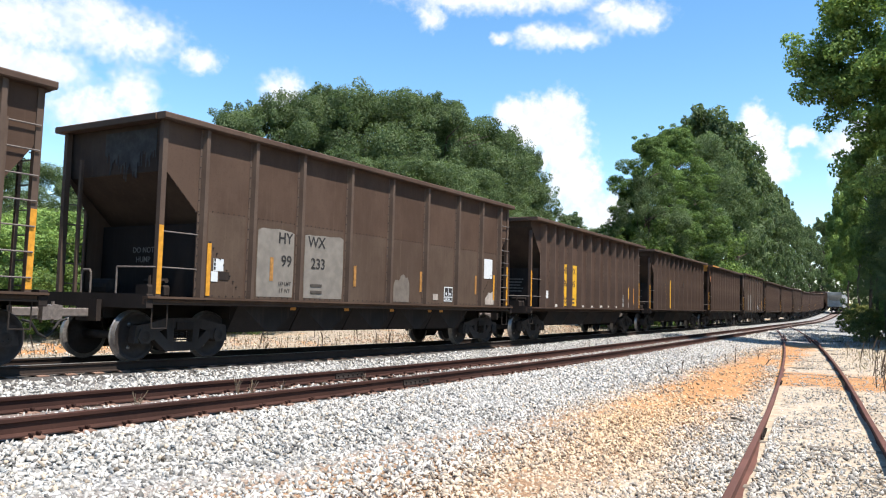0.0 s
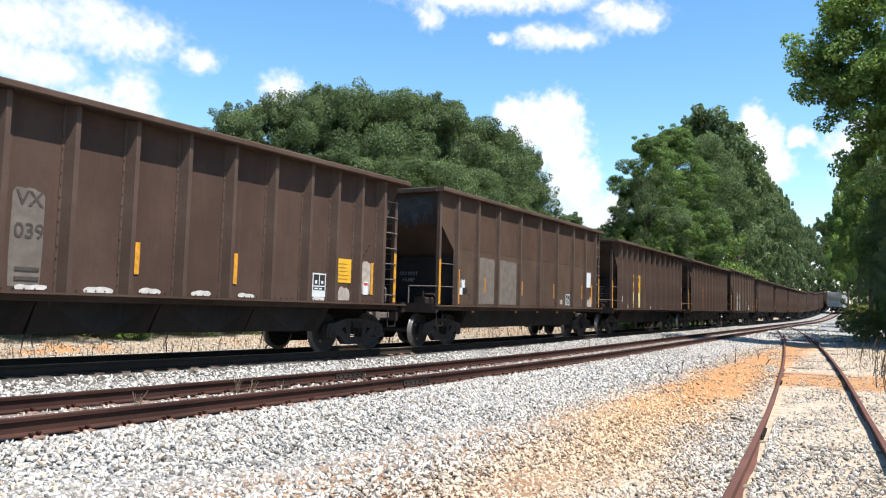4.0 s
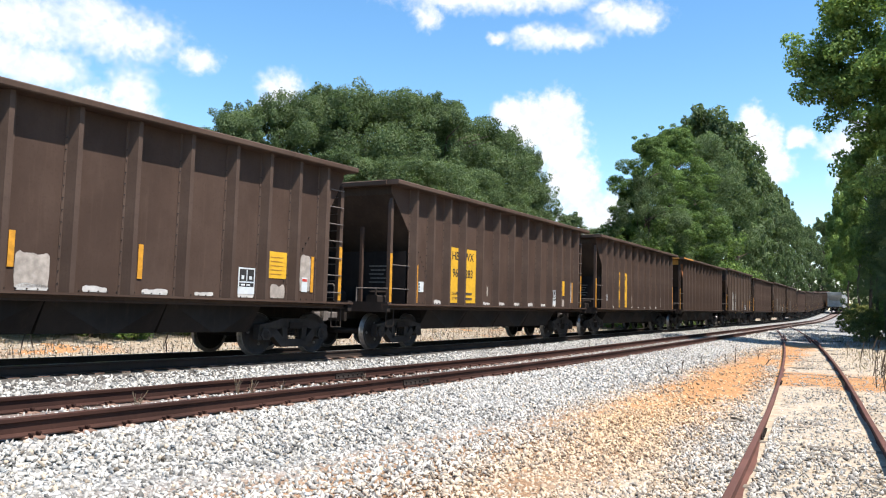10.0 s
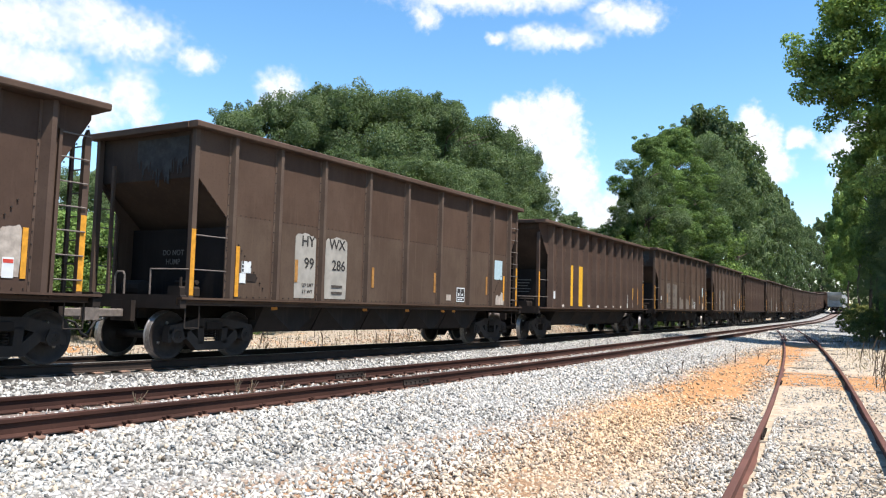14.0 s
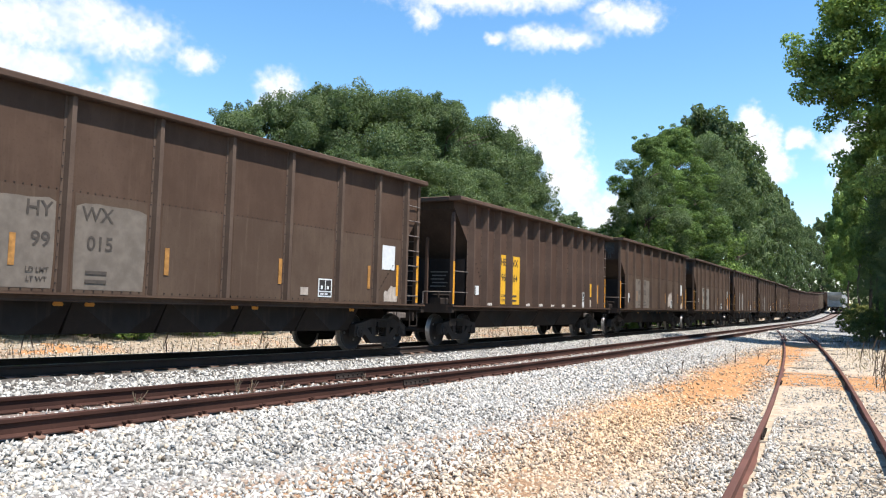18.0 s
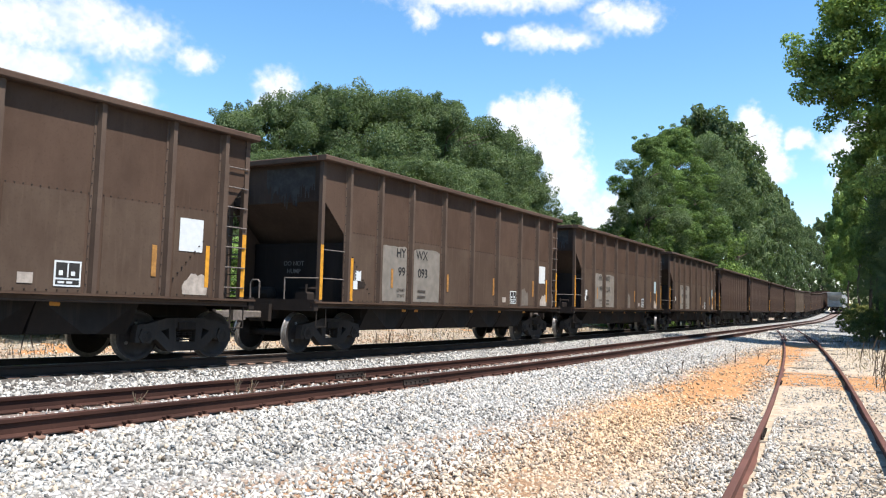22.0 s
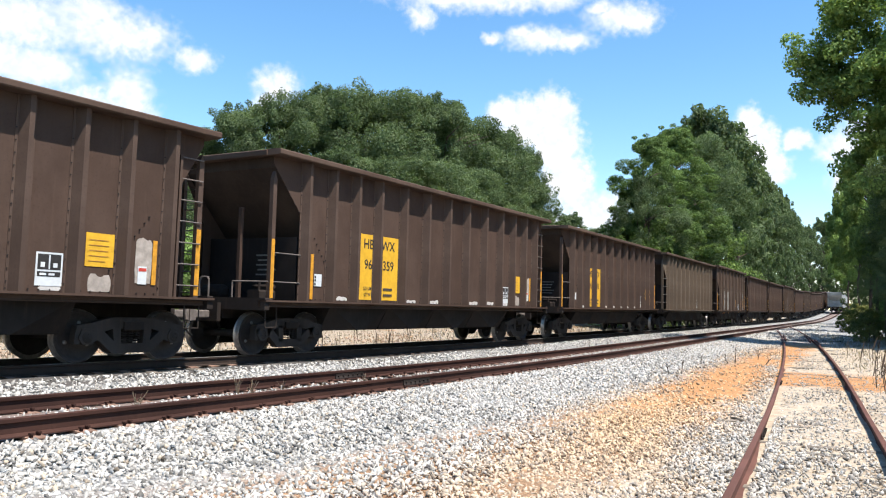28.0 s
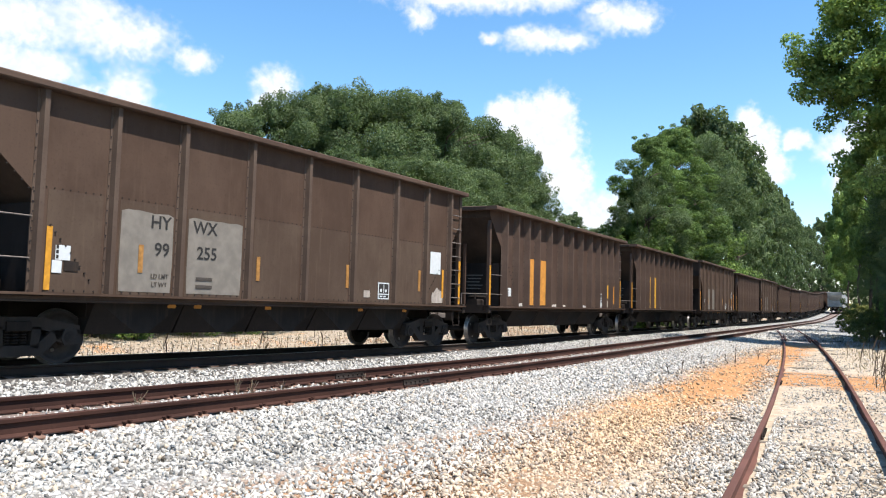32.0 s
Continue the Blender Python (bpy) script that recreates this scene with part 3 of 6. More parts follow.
def wheel_shape():
    r = WHEEL_R
    sh = Shape()
    sh.lathe_x([(0.050, 0.0), (0.050, 0.10), (0.030, 0.13), (0.016, 0.30), (0.045, r - 0.075), (0.068, r - 0.06), (0.068, r - 0.006)], 32, 0)
    sh.lathe_x([(0.068, r - 0.006), (0.062, r), (-0.030, r + 0.003), (-0.040, r + 0.012), (-0.048, r + 0.027), (-0.060, r + 0.027), (-0.068, r + 0.012), (-0.068, r - 0.055)], 32, 1)
    sh.lathe_x([(-0.068, r - 0.055), (-0.045, r - 0.07), (-0.010, 0.30), (-0.03, 0.13), (-0.09, 0.11), (-0.09, 0.0)], 32, 0)
    # cast plate marks, so that the turning shows
    for k in range(3):
        a = 2 * math.pi * k / 3
        sh.rod((0.02, 0.24 * math.cos(a), 0.24 * math.sin(a)), (0.034, 0.24 * math.cos(a), 0.24 * math.sin(a)), 0.035, 8, mi=1)
    return sh


WHEEL_MESH = mesh_of("wheel", wheel_shape(), [WHEEL, TREAD], True)
AXLE_MESH = mesh_of("wheelset", Shape().rod((-1.0, 0, 0), (1.0, 0, 0), 0.082, 14), WHEEL, True)
CAP_MESH = mesh_of("bearing_cap", Shape().lathe_x([(-0.10, 0.115), (0.07, 0.115), (0.09, 0.10), (0.10, 0.07), (0.10, 0.0)], 16).rod((0.10, 0.045, 0), (0.115, 0.045, 0), 0.014).rod((0.10, -0.025, 0.04), (0.115, -0.025, 0.04), 0.014).rod((0.10, -0.025, -0.04), (0.115, -0.025, -0.04), 0.014), CAST)


def side_frame_shape():
    """Cast truck side frame: top compression member, bottom bow, two columns, pedestal jaws."""
    sh = Shape()
    a, b = -0.085, 0.085
    sh.prism_x([(-1.10, 0.50), (-1.08, 0.66), (-0.80, 0.70), (-0.42, 0.80), (0.42, 0.80), (0.80, 0.70), (1.08, 0.66), (1.10, 0.50), (0.74, 0.50), (0.40, 0.60), (-0.40, 0.60), (-0.74, 0.50)], a, b)
    sh.prism_x([(-0.86, 0.56), (-0.40, 0.17), (0.40, 0.17), (0.86, 0.56), (0.60, 0.58), (0.32, 0.34), (-0.32, 0.34), (-0.60, 0.58)], a, b)
    for s in (-1, 1):
        sh.prism_x([(s * 0.22, 0.32), (s * 0.36, 0.28), (s * 0.40, 0.64), (s * 0.24, 0.64)], a, b)
        sh.prism_x([(s * 1.10, 0.58), (s * 1.12, 0.34), (s * 1.02, 0.34), (s * 1.00, 0.58)], a, b)
        sh.prism_x([(s * 0.78, 0.60), (s * 0.80, 0.36), (s * 0.68, 0.40), (s * 0.62, 0.58)], a, b)
        sh.prism_x([(s * 0.74, 0.44), (s * 0.80, 0.60), (s * 1.00, 0.60), (s * 1.06, 0.44), (s * 0.98, 0.33), (s * 0.80, 0.33)], a, b + 0.03)
    return sh


SIDE_FRAME = mesh_of("side_frame", side_frame_shape(), CAST)
sh = Shape()
for dy in (-0.14, 0.0, 0.14):
    for k in range(5):
        sh.rod((0, dy, 0.37 + 0.045 * k), (0, dy, 0.39 + 0.045 * k), 0.062, 8)
SPRINGS = mesh_of("spring_group", sh, GRIME)
BOLSTER = mesh_of("bolster", Shape().prism_y([(-1.12, 0.58), (-1.12, 0.72), (-0.4, 0.80), (0.4, 0.80), (1.12, 0.72), (1.12, 0.58), (0.4, 0.44), (-0.4, 0.44)], -0.2, 0.2), GRIME)
sh = Shape().rod((-0.75, 0.58, 0.42), (0.75, 0.58, 0.42), 0.05, 6)
for x in (-0.75, 0.75):
    sh.box(x - 0.05, x + 0.05, 0.42, 0.60, 0.34, 0.56)
BRAKE = mesh_of("brake_beam", sh, GRIME)
sh = Shape()
sh.soft_box(-0.07, 0.07, -0.75, 0.12, 0.79, 0.95, 0.02)
sh.prism_x([(0.10, 0.75), (0.10, 0.99), (0.22, 1.01), (0.34, 0.98), (0.36, 0.87), (0.34, 0.76), (0.22, 0.73)], -0.13, 0.02)
sh.prism_x([(0.14, 0.73), (0.14, 1.01), (0.27, 1.0), (0.30, 0.74)], 0.02, 0.17)
sh.rod((-0.05, 0.24, 0.68), (-0.05, 0.24, 1.06), 0.03)
COUPLER = mesh_of("coupler", sh, IRON)
sh = Shape().pipe([(0.30, -0.2, 0.74), (0.30, -0.05, 0.70), (0.24, 0.12, 0.50), (0.10, 0.34, 0.42)], 0.024)
HOSE = mesh_of("air_hose", sh, BLACK)


def car_meshes(kind):
    """All meshes of one kind of hopper car, in the car's own space."""
    B = BODY[kind]
    L, T, X = B["L"], B["top"], B["sheet"]
    E = L / 2
    edge = E - B["steps"][0] + B["edge"]       # where the side sheet ends below the slope
    tail = -E + sum(B["steps"]) + 0.05
    M = {}
    sh = Shape()
    knee, low = T - B["knee"], T - B["low"]
    sh.prism_x([(-edge, 1.12), (tail, 1.12), (tail, low), (E - 0.16, knee), (E - 0.16, T - 0.06), (-E + 0.16, T - 0.06), (-E + 0.16, knee), (-edge, low)], X - 0.02, X)
    # rivet line along the cut edge
    for s, cut, foot in ((-1, edge, 0.34), (1, tail, 0.46)):
        for k in range(7):
            f = (k + 0.5) / 7
            y, z = s * (cut + (E - 0.16 - cut) * f), low + (knee - low) * f
            sh.rod((X, y, z - 0.04), (X + 0.020, y, z - 0.04), 0.015, 5, mi=1)
        for k in range(11):
            z = 1.22 + (low - 1.25) * k / 10
            sh.rod((X, s * (cut - 0.03), z), (X + 0.020, s * (cut - 0.03), z), 0.015, 5, mi=1)
        zr, dz = (2.28, 0.106) if kind == "A" else (2.62, 0.125)
        for k in range(9):   # diagonal rivets of the inner bulkhead
            y = s * (cut - foot - 0.092 * k)
            sh.rod((X, y, zr - dz * k), (X + 0.030, y, zr - dz * k), 0.016, 5, mi=1)
    if kind == "A":
        n = 90
        for k in range(n):
            y = -edge + 0.1 + (edge + tail - 0.2) * k / (n - 1)
            sh.rod((X, y, 2.88), (X + 0.012, y, 2.88), 0.013, 5, mi=1)
    for k in range(70):
        y = -edge + 0.1 + (edge + tail - 0.2) * k / 69
        sh.rod((X, y, 1.24), (X + 0.016, y, 1.24), 0.014, 5, mi=1)
    M["side_sheet"] = mesh_of("side_sheet", sh, [B["paint"], RIVET])
    r, w = B["rib"], B["ribw"] / 2
    sh = Shape()
    out = X + r
    g = B["flare"]
    v = [(X, y, z) if q else (out, y, z) for z in (1.20, T - 0.10) for q, y in ((1, -w - g), (0, -w), (0, w), (1, w + g))]
    sh.add(v, [(0, 1, 2, 3), (4, 5, 6, 7), (0, 1, 5, 4), (1, 2, 6, 5), (2, 3, 7, 6), (3, 0, 4, 7)])
    sh.box(X, X + 0.010, -w - g - 0.04, w + g + 0.03, 1.20, T - 0.12)
    for k in range(13):
        z = 1.35 + (T - 2.0) * k / 12
        sh.rod((X, -w - g - 0.025, z), (X + 0.026, -w - g - 0.025, z), 0.012, 5, mi=1)
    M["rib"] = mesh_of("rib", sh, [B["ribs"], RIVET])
    sh = Shape()
    sh.soft_box(X - 0.05, X + r + B["lip"], -E, E, T - 0.125, T, 0.022)
    M["top_chord"] = mesh_of("top_chord", sh, CHORD)
    sh = Shape()
    sh.prism_x([(E - 0.31, T - 0.115), (E + 0.02, T - 0.125), (E + 0.03, T - 0.02), (E, T), (E - 0.31, T)], -X + 0.05, X - 0.05)
    M["end_chord"] = mesh_of("end_chord", sh, CHORD)
    sh = Shape()
    sh.prism_x([(E - 0.28, T - 0.11), (E - 0.30, knee - 0.06), (E - 0.27, knee - 0.06), (E - 0.25, T - 0.11)], -X + 0.02, X - 0.02)
    sh.prism_x([(E - 0.27, knee - 0.04), (E - 3.05, 1.05), (E - 3.10, 1.08), (E - 0.30, knee - 0.01)], -X + 0.02, X - 0.02)
    M["slope_sheet"] = mesh_of("slope_sheet", sh, SLOPE)
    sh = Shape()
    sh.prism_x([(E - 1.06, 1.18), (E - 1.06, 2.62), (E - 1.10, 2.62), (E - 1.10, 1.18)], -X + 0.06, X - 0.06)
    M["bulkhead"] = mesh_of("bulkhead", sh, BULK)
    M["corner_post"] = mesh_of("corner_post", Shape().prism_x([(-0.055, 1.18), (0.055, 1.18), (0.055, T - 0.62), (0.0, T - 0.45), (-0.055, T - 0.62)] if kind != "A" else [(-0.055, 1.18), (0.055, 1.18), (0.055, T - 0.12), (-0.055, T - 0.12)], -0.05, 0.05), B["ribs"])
    M["end_post"] = mesh_of("end_post", Shape().soft_box(-0.04, 0.04, -0.04, 0.04, 1.18, 3.2 if kind != "C" else T - 0.12, 0.01), B["paint"])
    sh = Shape()
    sh.prism_y([(X - 0.03, 1.05), (X + 0.06, 1.05), (X + 0.06, 1.07), (X + 0.03, 1.08), (X + 0.03, 1.15), (X + r + 0.02, 1.16), (X + r + 0.02, 1.20), (X - 0.03, 1.20)], -E - 0.12, E + 0.12)
    M["side_sill"] = mesh_of("side_sill", sh, B["paint"])
    sh = Shape()
    sh.box(-X - r + 0.02, X + r - 0.02, E - 1.25, E + 0.10, 1.14, 1.19)
    sh.soft_box(-X - r + 0.02, X + r - 0.02, E - 0.02, E + 0.12, 0.98, 1.24, 0.015)
    sh.box(-0.30, 0.30, E + 0.12, E + 0.22, 0.72, 1.12)
    M["end_platform"] = mesh_of("end_platform", sh, GRIME)
    sh = Shape()
    sh.box(-0.28, 0.28, -E - 0.05, E + 0.05, 0.78, 1.16)
    M["center_sill"] = mesh_of("center_sill", sh, GRIME)
    n = B["bays"]
    span = 2 * (HALF_BASE - 1.20)
    w = span / n
    h = w / 2
    # one discharge bay: full-width hopper, and a wedge-shaped chute on each side
    sh = Shape().prism_x([(-h, 1.16), (h, 1.16), (h, 0.80), (0.86 * h, 0.56), (-0.86 * h, 0.56), (-h, 0.80)], -X + 0.42, X - 0.42)
    f = X - 0.17
    v = [(f, -h + 0.01, 1.10), (f, h - 0.01, 1.10), (f, 0.12, 0.52), (f, -0.12, 0.52), (f - 0.34, -h + 0.03, 0.50), (f - 0.34, h - 0.03, 0.50), (0.75, -h + 0.01, 1.10), (0.75, h - 0.01, 1.10), (0.75, -h + 0.03, 0.50), (0.75, h - 0.03, 0.50)]
    M["chute"] = mesh_of("chute", Shape().add(v, [(0, 1, 2, 3)], 1).add([], [(-10, -7, -6), (-9, -5, -8), (-7, -8, -5, -6), (-10, -9, -3, -4), (-6, -5, -1, -2), (-4, -3, -1, -2), (-10, -6, -2, -4), (-9, -3, -1, -5)]), [GRIME, HOPPER])
    M["hopper_bay"] = mesh_of("hopper_bay", sh, GRIME)
    sh = Shape()
    for z in B["grabs"]:
        sh.pipe([(X + 0.02, edge - 0.02, z), (X + 0.02, E - B["post"], z)], 0.014)
    M["grab_iron"] = mesh_of("grab_iron", sh, IRON)
    M["rung"] = mesh_of("rung", Shape().rod((0, 0, 0), (0, 0.62 - B["post"] + 0.10, 0), 0.014), IRON)
    M["end_rung"] = mesh_of("end_rung", Shape().rod((0, 0, 0), (0.52, 0, 0), 0.013), IRON)
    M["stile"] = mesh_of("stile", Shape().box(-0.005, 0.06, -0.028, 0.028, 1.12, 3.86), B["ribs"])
    sh = Shape().pipe([(X, E - 0.42, 1.1), (X, E - 0.42, 0.62), (X, E - 0.08, 0.62), (X, E - 0.08, 1.1)], 0.014)
    M["stirrup"] = mesh_of("stirrup", sh, CAST)
    sh = Shape().pipe([(-0.2, E + 0.02, 1.2), (-0.2, E + 0.02, 1.62), (-0.25, E + 0.02, 1.68), (-0.42, E + 0.02, 1.68), (-0.48, E + 0.02, 1.60), (-0.48, E + 0.02, 1.2)], 0.02)
    M["end_grab"] = mesh_of("end_grab", Shape().pipe([(X, E - 0.12, B["grabs"][0]), (X - 0.85, E + 0.06, B["grabs"][0]), (X - 0.85, E + 0.06, 1.2)], 0.018), IRON)
    M["end_rail"] = mesh_of("end_rail", sh, IRON)
    sh = Shape().soft_box(0.5, 0.86, E - 0.95, E - 0.45, 1.19, 1.42, 0.04).rod((0.4, E - 0.75, 1.5), (1.0, E - 0.75, 1.5), 0.05).rod((0.7, E - 0.6, 1.2), (0.7, E - 0.6, 1.6), 0.03)
    M["brake_valve"] = mesh_of("brake_valve", sh, GRIME)
    M["brake_reservoir"] = mesh_of("brake_reservoir", Shape().rod((-0.95, E - 0.62, 1.36), (-0.40, E - 0.62, 1.36), 0.17, 12).rod((-0.40, E - 0.62, 1.36), (-0.34, E - 0.62, 1.36), 0.17, 12, 0.08), GRIME)
    if kind == "A":
        rng, ragged_edge = random.Random(3), []
        for k in range(46):
            x = -0.35 + 1.5 * k / 46
            z = T - 0.62 - rng.random() ** 2 * 0.42 - (0.18 if 14 < k < 30 else 0)
            ragged_edge += [(x, z), (x + 0.028, z + 0.02 * rng.random())]
        sh = Shape().prism_y([(1.15, T - 0.21), (-0.35, T - 0.21)] + ragged_edge, E - 0.246, E - 0.243)
        M["end_streaks"] = mesh_of("end_streaks", sh, PAINT_S)
    return M


MESHES = {k: car_meshes(k) for k in "ABC"}
HALF_TURN = pose(0, 0, 0, 0, 0, 180)


def hopper_car(kind, full=True):
    """One hopper car at the origin: railhead at z = 0, near side towards +x."""
    B, M = BODY[kind], MESHES[kind]
    car = new("hopper_car")
    E, X = B["L"] / 2, B["sheet"]
    for turn in (Matrix(), HALF_TURN):
        for n in ("side_sheet", "top_chord", "end_chord", "slope_sheet", "side_sill", "end_platform"):
            part(n, M[n], None, car, at=turn)
        y = -E
        for d in B["steps"]:
            y += d
            part("rib", M["rib"], None, car, at=turn @ Matrix.Translation((0, y, 0)))
        for s in (-1, 1):
            part("corner_post", M["corner_post"], None, car, at=turn @ Matrix.Translation((s * (X - 0.02), E - B["post"], 0)))
        part("coupler", COUPLER, None, car, at=turn @ Matrix.Translation((0, PITCH_CAR / 2 - 0.24, 0)))
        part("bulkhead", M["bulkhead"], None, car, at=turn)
        if full:
            for x in {"A": (), "B": (-0.55,), "C": (0.5, -0.5)}[kind]:
                part("end_post", M["end_post"], None, car, at=turn @ Matrix.Translation((x, E - 0.12, 0)))
            part("air_hose", HOSE, None, car, at=turn @ Matrix.Translation((0, PITCH_CAR / 2 - 0.32, 0)))
            part("grab_iron", M["grab_iron"], None, car, at=turn @ Matrix.Scale(-1, 4, (1, 0, 0)))
            part("stirrup", M["stirrup"], None, car, at=turn)
            part("stirrup", M["stirrup"], None, car, at=turn @ Matrix.Scale(-1, 4, (1, 0, 0)))
            ladder = part("ladder", M["stile"], None, car, at=turn @ Matrix.Translation((X + 0.01, E - 0.70, 0)))
            part("stile", M["stile"], None, ladder, at=Matrix.Translation((-0.55, 0.54, 0)))
            for k in range(7):
                part("rung", M["rung"], None, ladder, at=Matrix.Translation((0.045, 0, 1.42 + 0.40 * k)))
                if turn is not HALF_TURN:
                    part("end_rung", M["end_rung"], None, ladder, at=Matrix.Translation((-0.55, 0.56, 1.30 + 0.40 * k)))
    part("center_sill", M["center_sill"], None, car)
    if full and kind == "A":
        lines = [-E + sum(B["steps"][:k + 1]) for k in range(len(B["steps"]))]
        for a, b in zip(lines, lines[1:]):
            part("lower_plate", Shape().box(X - 0.002, X + 0.004, a + 0.165, b - 0.165, 1.205, 2.86), PAINT_L, car, "dusty lower side plate")
        for k, tx in enumerate(("DO NOT", "HUMP")):
            lettering("lettering", tx, 0.16, TEXT_DIM, car, 0, 0, 0).matrix_basis = Matrix.Translation((-0.1, -E + 1.055, 2.12 - 0.19 * k)) @ pose(0, 0, 0, 0, 0, -90)
    if full and kind == "B":
        for k in range(5):
            part("print_line", Shape().box(0.15 + 0.05 * (k % 2), 0.75 - 0.06 * (k % 3), -E + 1.048, -E + 1.055, 2.20 - 0.11 * k, 2.235 - 0.11 * k), TEXT_DIM, car)
    if full:
        part("end_rail", M["end_rail"], None, car, at=HALF_TURN @ Matrix.Scale(-1, 4, (1, 0, 0)))
        for n in ("end_grab", "brake_valve", "brake_reservoir"):
            part(n, M[n], None, car, at=HALF_TURN @ Matrix.Scale(-1, 4, (1, 0, 0)))
    if full and kind == "A":
        part("end_streaks", M["end_streaks"], None, car, "chalky pale streaks on the end sheet", at=HALF_TURN @ Matrix.Scale(-1, 4, (1, 0, 0)))
    n = B["bays"]
    w = 2 * (HALF_BASE - 1.20) / n
    for k in range(n):
        bay = part("hopper_bay", M["hopper_bay"], None, car, at=Matrix.Translation((0, (k - (n - 1) / 2) * w, 0)))
        part("chute", M["chute"], None, bay)
        part("chute", M["chute"], None, bay, at=HALF_TURN)
    for s in (-1, 1):
        tr = Matrix.Translation((0, s * HALF_BASE, 0))
        part("bolster", BOLSTER, None, car, at=tr)
        for q in (-1, 1):
            part("side_frame", SIDE_FRAME, None, car, at=tr @ Matrix.Translation((q * 0.99, 0, 0)))
            if full:
                part("spring_group", SPRINGS, None, car, at=tr @ Matrix.Translation((q * 0.99, 0, 0)))
        if full:
            for turn in (Matrix(), HALF_TURN):
                part("brake_beam", BRAKE, None, car, at=tr @ turn)
        for q in (-1, 1):
            ws = part("wheelset", AXLE_MESH, None, car, at=tr @ Matrix.Translation((0, q * 0.89, WHEEL_R)))
            part("wheel", WHEEL_MESH, None, ws, at=Matrix.Translation((0.745, 0, 0)))
            part("wheel", WHEEL_MESH, None, ws, at=Matrix.Translation((-0.745, 0, 0)) @ HALF_TURN)
            if full:
                part("bearing_cap", CAP_MESH, None, ws, at=Matrix.Translation((1.02, 0, 0)))
                part("bearing_cap", CAP_MESH, None, ws, at=Matrix.Translation((-1.02, 0, 0)) @ HALF_TURN)
    return car


def plate(name, parent, x, y0, y1, z0, z1, mat, label="", thick=0.005):
    return part(name, Shape().box(x, x + thick, y0, y1, z0, z1), mat, parent, label)


def rib_lines(kind):
    y, out = -BODY[kind]["L"] / 2, []
    for d in BODY[kind]["steps"]:
        y += d
        out.append(y)
    return out


def ragged(y0, y1, z0, z1, rng, n=7, rough=0.25):
    """Outline of a scraped or washed patch: straight foot, uneven sides and top."""
    h = z1 - z0
    n = 2 * n
    a, b, c = (rng.uniform(0, 6.28) for _ in range(3))

    def drop(u):
        e = 0.5 + 0.28 * math.sin(5 * u + a) + 0.16 * math.sin(13 * u + b) + 0.06 * math.sin(31 * u + c)
        return h * (rough * e + 0.22 * (max(0.0, 0.10 - u) + max(0.0, u - 0.90)) * 10 * min(1.0, rough * 4))

    top = [(y0 + (y1 - y0) * k / n, z1 - drop(k / n)) for k in range(n + 1)]
    return [(y1 - 0.01, z0), (y0 + 0.01, z0), (y0 - 0.008, z0 + h * 0.3)] + top + [(y1 + 0.008, z0 + h * 0.35)]


def patch(name, car, x, y0, y1, z0, z1, mat, rng, label="", n=7, rough=0.25):
    return part(name, Shape().prism_x(ragged(y0, y1, z0, z1, rng, n, rough), x, x + 0.003), mat, car, label)


